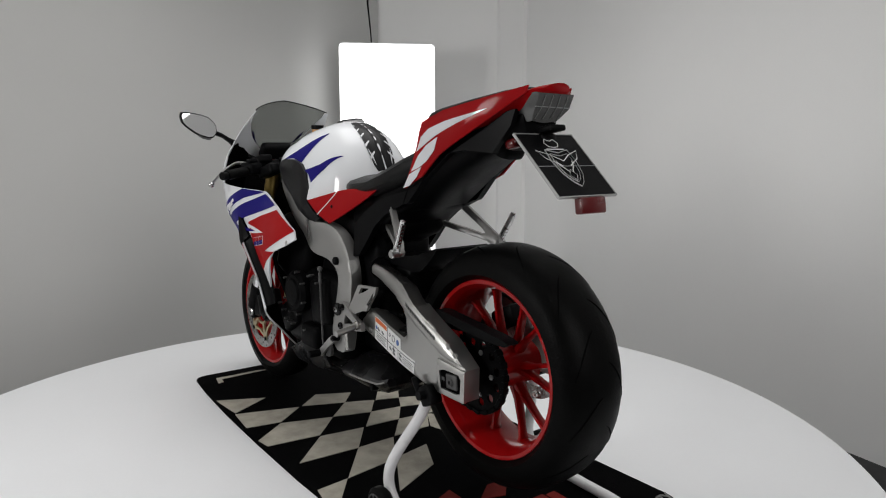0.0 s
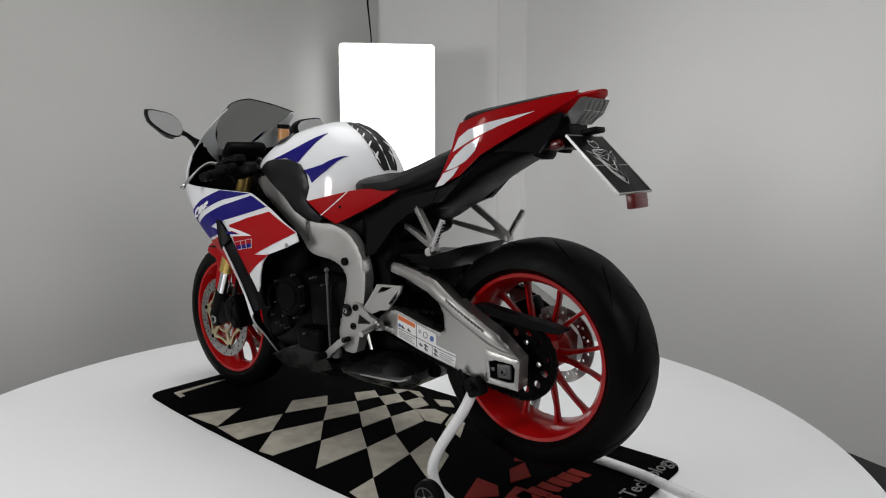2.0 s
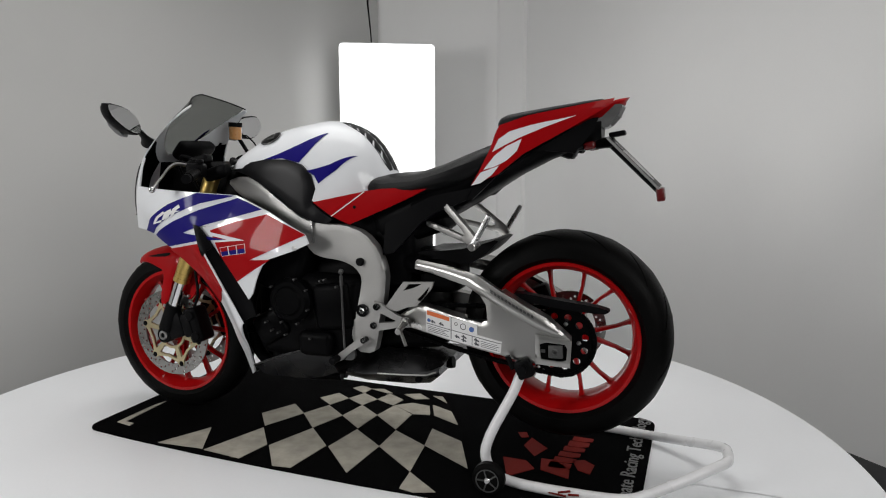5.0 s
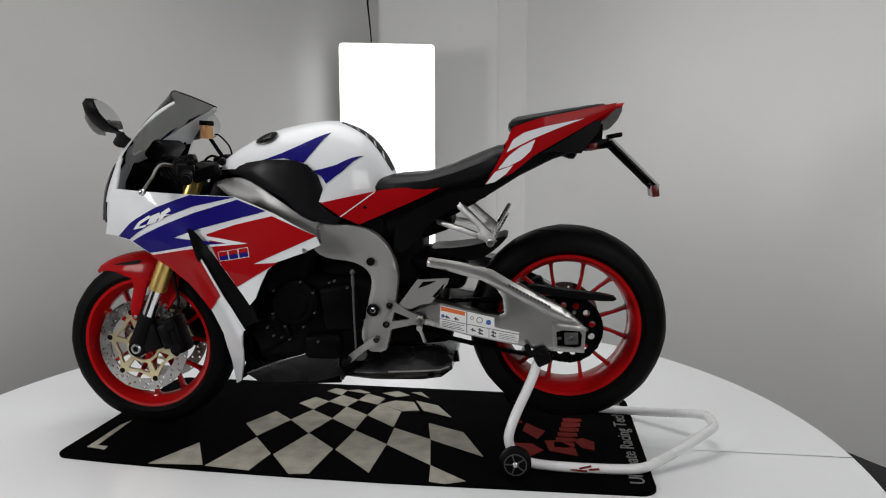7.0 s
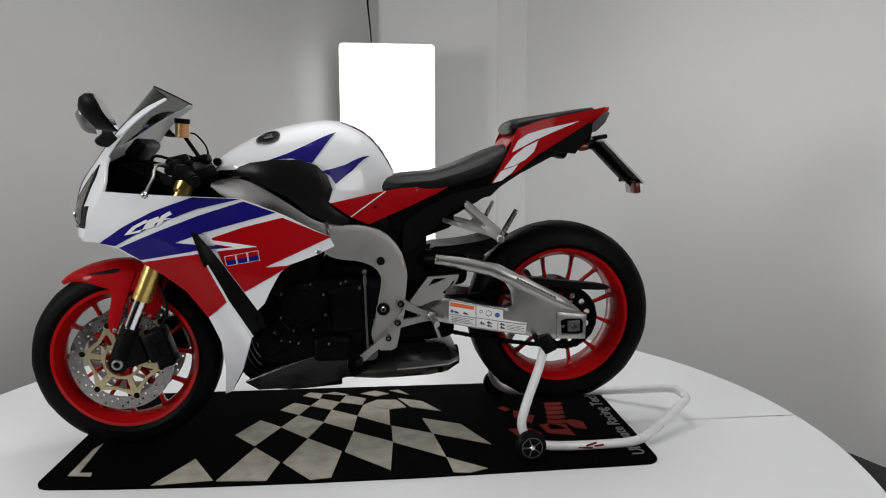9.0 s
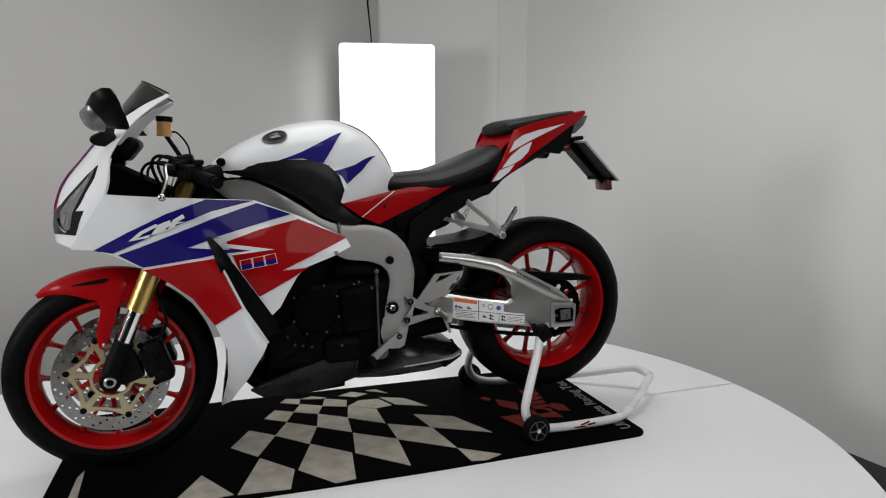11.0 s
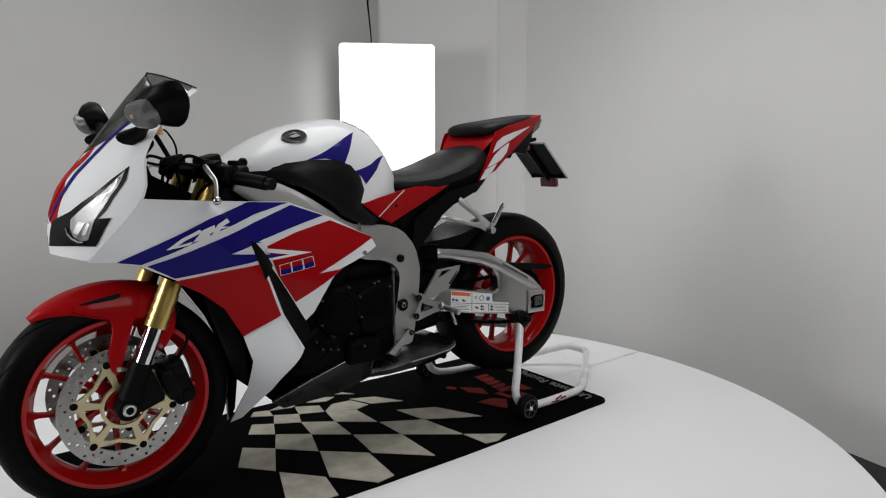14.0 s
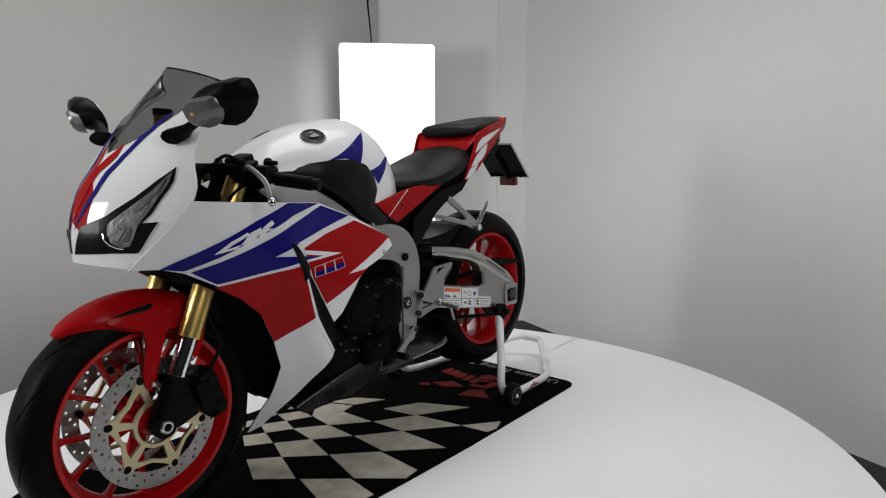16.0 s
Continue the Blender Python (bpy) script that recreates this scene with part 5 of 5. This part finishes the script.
def print_bar(x, z, w, h, ink=INK, name="print"):
    sheet(name, [on_label(x, z), on_label(x + w, z), on_label(x + w, z + h), on_label(x, z + h)], arm, ink, label, thick=0.0006, off=0.0018)


print_bar(0.081, 0.000, 0.0022, 0.066)
print_bar(0.000, 0.0255, 0.080, 0.0018)
print_bar(0.083, 0.0265, 0.156, 0.0018)
print_bar(0.149, 0.000, 0.0016, 0.027)
for x, z in ((0.014, 0.031), (0.042, 0.031), (0.094, 0.008), (0.116, 0.013), (0.116, 0.003), (0.156, 0.014), (0.156, 0.003)):
    print_bar(x, z + 0.003, 0.014, 0.0035)
    print_bar(x + 0.004, z, 0.004, 0.010)
    print_bar(x + 0.010, z + 0.001, 0.006, 0.0030)
for k in range(4):
    print_bar(0.006, 0.004 + 0.005 * k, 0.068 - 0.006 * (k % 3), 0.0014)
    print_bar(0.178, 0.004 + 0.005 * k, 0.055 - 0.007 * (k % 2), 0.0012)
for x, z, r, ink in ((0.008, 0.037, 0.0055, INK_BLUE), (0.148, 0.046, 0.0080, INK_BLUE)):
    cx, cz = on_label(x, z)
    sheet("blue_print", circle(cx, cz, r, 14), arm, ink, label, thick=0.0006, off=0.0018)
for x, z, r in ((0.121, 0.047, 0.0095), (0.098, 0.049, 0.0052)):
    cx, cz = on_label(x, z)
    sheet("ring_print", circle(cx, cz, r, 18), arm, INK, label, thick=0.0006, off=0.0018, holes=[circle(cx, cz, r - 0.0018, 18)], step=0.2)
for k in range(12):
    x, z = -0.470 - 0.0105 * k, 0.548 - 0.0054 * k
    sheet("swing_arm_mark", [(x, z + 0.004), (x - 0.0075, z), (x - 0.0085, z - 0.008), (x - 0.0012, z - 0.004)], arm, DULL, swing, thick=0.0006, off=0.0077)

part("inner_guard", block(bmesh.new(), (-0.21, 0, 0.735), (0.15, 0.17, 0.12), (0, 20, 0), 0.03, 3), ENGINE, bike, "black inner rear guard")
part("suspension_link", block(bmesh.new(), (-0.17, 0, 0.385), (0.24, 0.15, 0.13), (0, 6, 0), 0.03, 3), ENGINE, bike, "black suspension linkage")

# hugger, chain guard, rear caliper
HUG = [(-0.208, 0.637), (-0.288, 0.641), (-0.376, 0.653), (-0.473, 0.687), (-0.429, 0.639), (-0.368, 0.599), (-0.288, 0.616), (-0.217, 0.610)]
plate("rear_hugger", HUG, -0.10, 0.085, BLACK, bike, "glossy black rear hugger", soft=1)
plate("chain_guard", [(-0.522, 0.541), (-0.643, 0.525), (-0.757, 0.513), (-0.795, 0.503), (-0.776, 0.492), (-0.663, 0.499), (-0.532, 0.517)], 0.100, 0.135, BLACK, bike, "black chain guard", soft=1)
bm = bmesh.new()
block(bm, (-0.545, -0.10, 0.485), (0.09, 0.05, 0.06), (0, 25, 0), 0.012)
tube(bm, [(-0.56, -0.12, 0.52), (-0.50, -0.12, 0.54), (-0.40, -0.11, 0.52)], 0.005, 8, curve=4)
part("rear_caliper", bm, BLACK, bike, "black rear brake caliper")
bm = bmesh.new()
tube(bm, [(-0.19, 0.0, 0.64), (-0.16, 0.0, 0.42)], 0.032, 16)
for k in range(7):
    z = 0.46 + 0.024 * k
    tube(bm, [(-0.165 - 0.0033 * k * 1.0, 0, z), (-0.166 - 0.0033 * k, 0, z + 0.010)], 0.042, 16)
part("shock_absorber", bm, BLACK, bike, "black rear shock absorber")

# seat and tail
bm = bmesh.new()
rows = []
for x, z, w, d in ((-0.052, 0.842, 0.108, 0.018), (-0.075, 0.864, 0.132, 0.034), (-0.13, 0.873, 0.148, 0.042), (-0.22, 0.880, 0.154, 0.040), (-0.30, 0.905, 0.156, 0.045), (-0.38, 0.938, 0.148, 0.050), (-0.43, 0.957, 0.136, 0.050), (-0.462, 0.962, 0.116, 0.045), (-0.475, 0.955, 0.09, 0.03)):
    row_pts = []
    for k in range(20):
        a = 2 * math.pi * k / 20
        ca, sa = math.cos(a), math.sin(a)
        q = (abs(ca) ** 2.8 + abs(sa) ** 2.8) ** (-1 / 2.8)
        row_pts.append((x + 0.2 * sa * 0.02, w * ca * q, z - d + (d if sa > 0 else d) * sa * q * (1 - 0.12 * ca * ca)))
    rows.append(row_pts)
rows.reverse()
part("rider_seat", loft(bm, rows), SEAT, bike, "black vinyl rider seat")
TAIL = [(-0.396, 0.840), (-0.422, 0.885), (-0.454, 0.948), (-0.466, 0.985), (-0.478, 1.008), (-0.557, 1.034), (-0.642, 1.051), (-0.729, 1.069), (-0.782, 1.080), (-0.774, 1.063), (-0.713, 1.025), (-0.627, 0.975), (-0.542, 0.927), (-0.476, 0.873)]
W1 = [(-0.459, 0.935), (-0.478, 0.971), (-0.508, 0.991), (-0.566, 1.008), (-0.684, 1.033), (-0.600, 1.001), (-0.533, 0.973), (-0.484, 0.948)]
W2 = [(-0.434, 0.885), (-0.466, 0.925), (-0.500, 0.951), (-0.542, 0.971), (-0.529, 0.938), (-0.501, 0.912), (-0.468, 0.895)]
W3 = [(-0.399, 0.841), (-0.426, 0.878), (-0.479, 0.897), (-0.459, 0.872), (-0.426, 0.848)]
for s in (1, -1):
    ob = sheet("tail_side", TAIL, tail, RED, bike, "red tail fairing with white flashes", thick=0.005, side=s, crown=0.003)
    for w in (W1, W2, W3):
        sheet("white_flash", w, tail, WHITE, ob, thick=0.001, off=0.0011, side=s)
    sheet("under_tail", [(-0.376, 0.796), (-0.396, 0.834), (-0.474, 0.871), (-0.544, 0.923), (-0.630, 0.972), (-0.716, 1.025), (-0.740, 1.030), (-0.728, 0.993), (-0.692, 0.948), (-0.680, 0.931), (-0.604, 0.938), (-0.553, 0.932), (-0.494, 0.901), (-0.452, 0.854), (-0.427, 0.829), (-0.396, 0.800)], under, BLACK, bike, "black under-tail panel", thick=0.02, side=s)
    sheet("seat_rail", [(-0.126, 0.722), (-0.187, 0.765), (-0.273, 0.808), (-0.396, 0.834), (-0.376, 0.796), (-0.290, 0.762), (-0.239, 0.728), (-0.186, 0.670), (-0.151, 0.635), (-0.116, 0.626)], under, BLACK, bike, "black subframe rail cover", thick=0.02, off=0.002, side=s)
bm = bmesh.new()
rows = []
for x, z, w, d in ((-0.462, 0.958, 0.122, 0.03), (-0.50, 1.002, 0.138, 0.04), (-0.60, 1.022, 0.124, 0.045), (-0.70, 1.046, 0.099, 0.04), (-0.76, 1.061, 0.080, 0.03), (-0.795, 1.071, 0.063, 0.016), (-0.814, 1.074, 0.040, 0.008)):
    arc = [(x + 0.012 * math.cos(a) ** 2, w * math.cos(a), z - 0.003 + 0.014 * math.sin(a)) for a in [math.pi * k / 12 for k in range(13)]]
    rows.append(arc + [(x + 0.012, -w * 0.7, z - d), (x + 0.012, 0, z - d), (x + 0.012, w * 0.7, z - d)])
part("tail_top", loft(bm, rows), RED, bike, "red tail top", sharp=60)
bm = bmesh.new()
rows = []
for x, z, w, d in ((-0.462, 1.028, 0.095, 0.022), (-0.472, 1.040, 0.118, 0.044), (-0.490, 1.048, 0.127, 0.050), (-0.54, 1.056, 0.130, 0.044), (-0.62, 1.068, 0.112, 0.032), (-0.70, 1.081, 0.086, 0.026), (-0.742, 1.086, 0.062, 0.016), (-0.756, 1.084, 0.03, 0.008)):
    rows.append([(x, w * math.cos(a) * (abs(math.cos(a)) ** 3 + abs(math.sin(a)) ** 3) ** (-1 / 3), z - 0.005 - d / 2 + d / 2 * math.sin(a) * (abs(math.cos(a)) ** 3 + abs(math.sin(a)) ** 3) ** (-1 / 3)) for a in [2 * math.pi * k / 24 for k in range(24)]])
part("pillion_seat", loft(bm, rows), SEAT, bike, "black vinyl pillion seat", sharp=60)
bm = bmesh.new()
rows = []
for x, z1, z0, w in ((-0.20, 0.81, 0.70, 0.115), (-0.30, 0.85, 0.745, 0.120), (-0.40, 0.89, 0.805, 0.118), (-0.50, 0.94, 0.868, 0.108), (-0.60, 0.98, 0.918, 0.090), (-0.70, 1.01, 0.950, 0.066), (-0.745, 1.02, 0.975, 0.050)):
    rows.append([(x, w, z1), (x, w, z0 + 0.03), (x, w * 0.75, z0), (x, 0, z0 - 0.004), (x, -w * 0.75, z0), (x, -w, z0 + 0.03), (x, -w, z1)])
part("under_tail_tray", loft(bm, rows), BLACK, bike, "black under-tail tray", sharp=60)

# tail lamp, plate holder
bm = bmesh.new()
rows = []
for dx, k in ((0.06, 0.96), (0.006, 1.0), (0.0, 0.95)):
    rows.append([(x + dx, y * k, 1.03 + (z - 1.03) * k) for x, y, z in ((-0.800, 0.060, 1.064), (-0.800, -0.060, 1.064), (-0.786, -0.058, 1.030), (-0.762, -0.042, 1.002), (-0.756, 0.0, 0.998), (-0.762, 0.042, 1.002), (-0.786, 0.058, 1.030))])
tail_lamp = part("tail_lamp", loft(bm, rows), TAIL_LENS, bike, "clear ribbed tail lamp lens under the tail")
for y in (-0.036, -0.012, 0.012, 0.036):
    part("lens_rib", tube(bmesh.new(), [(-0.8005, y, 1.058), (-0.788, y, 1.032), (-0.768, y, 1.008)], 0.0012, 6), GREY_FRAME, tail_lamp)
part("lens_rib", tube(bmesh.new(), [(-0.789, -0.056, 1.033), (-0.789, 0.056, 1.033)], 0.0012, 6), GREY_FRAME, tail_lamp)
bm = bmesh.new()
block(bm, (-0.70, 0, 0.955), (0.16, 0.055, 0.03), (0, 6, 0), 0.01)
block(bm, (-0.60, 0, 0.965), (0.16, 0.07, 0.06), (0, -20, 0), 0.015)
block(bm, (-0.785, 0, 0.985), (0.045, 0.05, 0.014), (0, 10, 0), 0.004)
part("plate_bracket", bm, BLACK, bike, "black plate bracket")
for s in (1, -1):
    bm = bmesh.new()
    block(bm, (-0.715, 0.052 * s, 0.952), (0.035, 0.03, 0.024), (0, 10, 0), 0.009, 3)
    lamp = part("rear_indicator", bm, RED_LENS, bike, "small smoked red rear indicator")
    part("stalk", tube(bmesh.new(), [(-0.70, 0.02 * s, 0.955), (-0.712, 0.05 * s, 0.953)], 0.009, 8), BLACK, lamp)

A, B = Vector((-0.770, 0, 0.972)), Vector((-0.905, 0, 0.840))
down = (B - A).normalized()
outw = Vector((down.z, 0, -down.x))
if outw.x > 0:
    outw = -outw


def on_plate(y, d, lift=0.0):
    p = A + down * d + outw * lift
    return (p.x, y, p.z)


def plate_piece(name, loop, mat, parent, label="", lift=0.002, thick=0.002):
    bm = bmesh.new()
    rows = [[on_plate(y, d, l) for y, d in loop] for l in (lift - thick, lift)]
    return part(name, loft(bm, rows), mat, parent, label, smooth=False)


PY0, PY1, PL = -0.084, 0.100, 0.189
number_plate = plate_piece("number_plate", [(PY0, 0), (PY1, 0), (PY1, PL), (PY0, PL)], BLACK, bike, "black display plate with a white crest print", 0.0, 0.004)
for a, b, c, d in ((PY0, PY1, -0.003, 0.0), (PY0, PY1, PL, PL + 0.003), (PY1, PY1 + 0.003, -0.003, PL + 0.003), (PY0 - 0.003, PY0, -0.003, PL + 0.003)):
    plate_piece("plate_rim", [(a, c), (b, c), (b, d), (a, d)], GREY_FRAME, number_plate, "", 0.001, 0.006)
PC = (PY0 + PY1) / 2


def crest_line(points, w):
    bm = bmesh.new()
    tube(bm, [on_plate(PC + y, d, 0.001) for y, d in points], w, 6, flat=0.4)
    part("crest_line", bm, LABEL_WHITE, number_plate)


shield = [(-0.036, 0.050), (-0.040, 0.085), (-0.032, 0.125), (-0.016, 0.150), (0.0, 0.163), (0.016, 0.150), (0.032, 0.125), (0.040, 0.085), (0.036, 0.050), (0.0, 0.060), (-0.036, 0.050)]
crest_line(shield, 0.0018)
crest_line([(y * 0.78, 0.105 + (d - 0.105) * 0.78) for y, d in shield], 0.0012)
for s in (1, -1):
    crest_line([(0.0, 0.085), (0.03 * s, 0.066), (0.066 * s, 0.052), (0.05 * s, 0.078), (0.012 * s, 0.10)], 0.0014)
    crest_line([(0.004 * s, 0.12), (0.02 * s, 0.10), (0.026 * s, 0.085)], 0.0016)
    crest_line([(0.0, 0.145), (0.012 * s, 0.128), (0.0, 0.112)], 0.0014)
    crest_line([(0.0, 0.022), (0.014 * s, 0.016), (0.022 * s, 0.028), (0.015 * s, 0.040), (0.0, 0.042)], 0.0014)
crest_line([(-0.028, 0.048), (0.028, 0.048)], 0.002)
plate_piece("plate_joint", [(PY0, 0.100), (PY1, 0.100), (PY1, 0.1015), (PY0, 0.1015)], GREY_FRAME, number_plate, "", 0.0012, 0.001)
bm = bmesh.new()
block(bm, (-0.908, 0.004, 0.818), (0.022, 0.080, 0.036), (0, 8, 0), 0.004)
part("plate_reflector", bm, RED_LENS, bike, "dark red reflector under the plate")
bm = bmesh.new()
for y in (-0.07, 0.075):
    block(bm, on_plate(y, PL - 0.01, -0.008), (0.012, 0.012, 0.012), (0, 45, 0), 0.003)
tube(bm, [on_plate(PC, 0.0, -0.012), on_plate(PC, PL + 0.01, -0.010)], 0.010, 8)
tube(bm, [on_plate(-0.07, PL - 0.01, -0.008), on_plate(0.075, PL - 0.01, -0.008)], 0.004, 8)
part("plate_stay", bm, BLACK, bike, "black plate stay")


# pillion foot rests
def strut(x, z):
    return (x, 0.182 - 0.42 * max(0.0, x + 0.425), z)


def pillion_rest(s):
    y = 0.172 * s
    hang = sheet("pillion_hanger", [(-0.301, 0.778), (-0.320, 0.787), (-0.417, 0.699), (-0.434, 0.675), (-0.412, 0.662), (-0.389, 0.677), (-0.245, 0.718), (-0.245, 0.731), (-0.330, 0.711), (-0.374, 0.697), (-0.384, 0.702), (-0.371, 0.717)], strut, ALLOY, bike, "cast alloy pillion foot rest hanger", thick=0.014, side=s, crown=0.003, step=0.010)
    bm = bmesh.new()
    tube(bm, [(-0.412, y * 1.06, 0.668), (-0.434, y * 1.08, 0.708), (-0.464, y * 1.12, 0.762)], 0.0105, 8, 0.0075, flat=0.7)
    drum(bm, -0.416, 0.672, 0.170 if s > 0 else -0.200, 0.200 if s > 0 else -0.170, 0.012, 12)
    for k in range(7):
        q = 0.25 + 0.1 * k
        block(bm, (-0.412 - 0.052 * q - 0.006, y * (1.06 + 0.06 * q), 0.668 + 0.094 * q), (0.010, 0.014, 0.005), (0, 55, 0), 0.001, 1)
    part("pillion_peg", bm, STEEL, hang, "folded-up ribbed pillion peg")


both(pillion_rest)

# belly and exhaust
BELLY = [(0.375, 0.222), (0.360, 0.232), (0.256, 0.277), (0.082, 0.339), (0.043, 0.353), (0.050, 0.331), (0.057, 0.267), (0.045, 0.239), (0.102, 0.218), (0.155, 0.203), (0.336, 0.194)]
for s in (1, -1):
    sheet("belly_panel", BELLY, lambda x, z: (x, 0.095 + 0.32 * (z - 0.15) + 0.015 * min(1, (0.42 - x) * 4), z), CARBON, bike, "dark grey belly panel", thick=0.008, side=s, crown=0.003)
    # The ridge's highlight, put in as a tube of lighter metal.
    part("belly_highlight", tube(bmesh.new(), [(x, (0.095 + 0.32 * (z - 0.15) + 0.016 * min(1, (0.42 - x) * 4)) * s, z) for x, z in ((0.372, 0.226), (0.256, 0.276), (0.082, 0.338), (0.047, 0.350), (0.053, 0.331), (0.058, 0.270))], 0.0028, 8), TITAN, bike, "lighter tube for the highlight along the belly ridge")
bm = bmesh.new()
rows = []
for x, low, mid_z, top, wl, wm, wt in ((0.040, 0.212, 0.235, 0.262, 0.075, 0.105, 0.060), (-0.040, 0.214, 0.246, 0.296, 0.098, 0.138, 0.075), (-0.100, 0.217, 0.254, 0.318, 0.104, 0.146, 0.082), (-0.200, 0.223, 0.262, 0.312, 0.110, 0.150, 0.084), (-0.262, 0.234, 0.268, 0.307, 0.112, 0.149, 0.086), (-0.298, 0.266, 0.280, 0.294, 0.110, 0.140, 0.092)):
    half_row = [(x, wl, low), (x, wm - 0.010, mid_z - 0.014), (x, wm, mid_z), (x, wm - 0.006, mid_z + 0.010), (x, wt + 0.008, top - 0.004), (x, wt - 0.004, top)]
    rows.append(half_row + [(a, -b, c) for a, b, c in reversed(half_row)])
silencer = part("silencer", loft(bm, rows), TITAN, bike, "dark angular low-slung silencer", sharp=25)
# Pale alloy strip stands in for light reflected along the side ridge.
part("silencer_glint", tube(bmesh.new(), [(-0.098, 0.147, 0.256), (-0.190, 0.151, 0.263), (-0.262, 0.150, 0.269), (-0.290, 0.143, 0.279)], 0.0030, 8), ALLOY, silencer, "bright strip for the reflection along the silencer ridge")
bm = bmesh.new()
drum(bm, -0.235, 0.252, 0.13, 0.155, 0.010, 12)
part("bolt", bm, ENGINE, silencer)
part("end_cap", tube(bmesh.new(), [(-0.275, 0.03, 0.274), (-0.308, 0.03, 0.280)], 0.019, 16), ENGINE, silencer, "black outlet pipe")
for y in (-0.09, -0.03, 0.03, 0.09):
    part("exhaust_header", tube(bmesh.new(), [(0.36, y, 0.52), (0.40, y, 0.42), (0.38, y * 0.9, 0.27), (0.28, y * 0.7, 0.20), (0.08, y * 0.5, 0.20)], 0.020, 12, curve=5), ENGINE, bike, "dark exhaust header pipe")


# ---- what moves: the turntable with all that stands on it ----
def motions():
    rows = [(0.5 * k, pose(0, 0, 0, 0, 0, 165.23 + 6.5217 * (0.5 * k - 7.0))) for k in range(33)]
    for thing in (turntable, garage_mat):
        walk(thing, rows)
    parked = pose(0, 0, 0, 0, 0, 1.42) @ pose(0, -0.029, 0)
    for thing in (stand, bike):
        walk(thing, [(t, m @ parked) for t, m in rows])


motions()
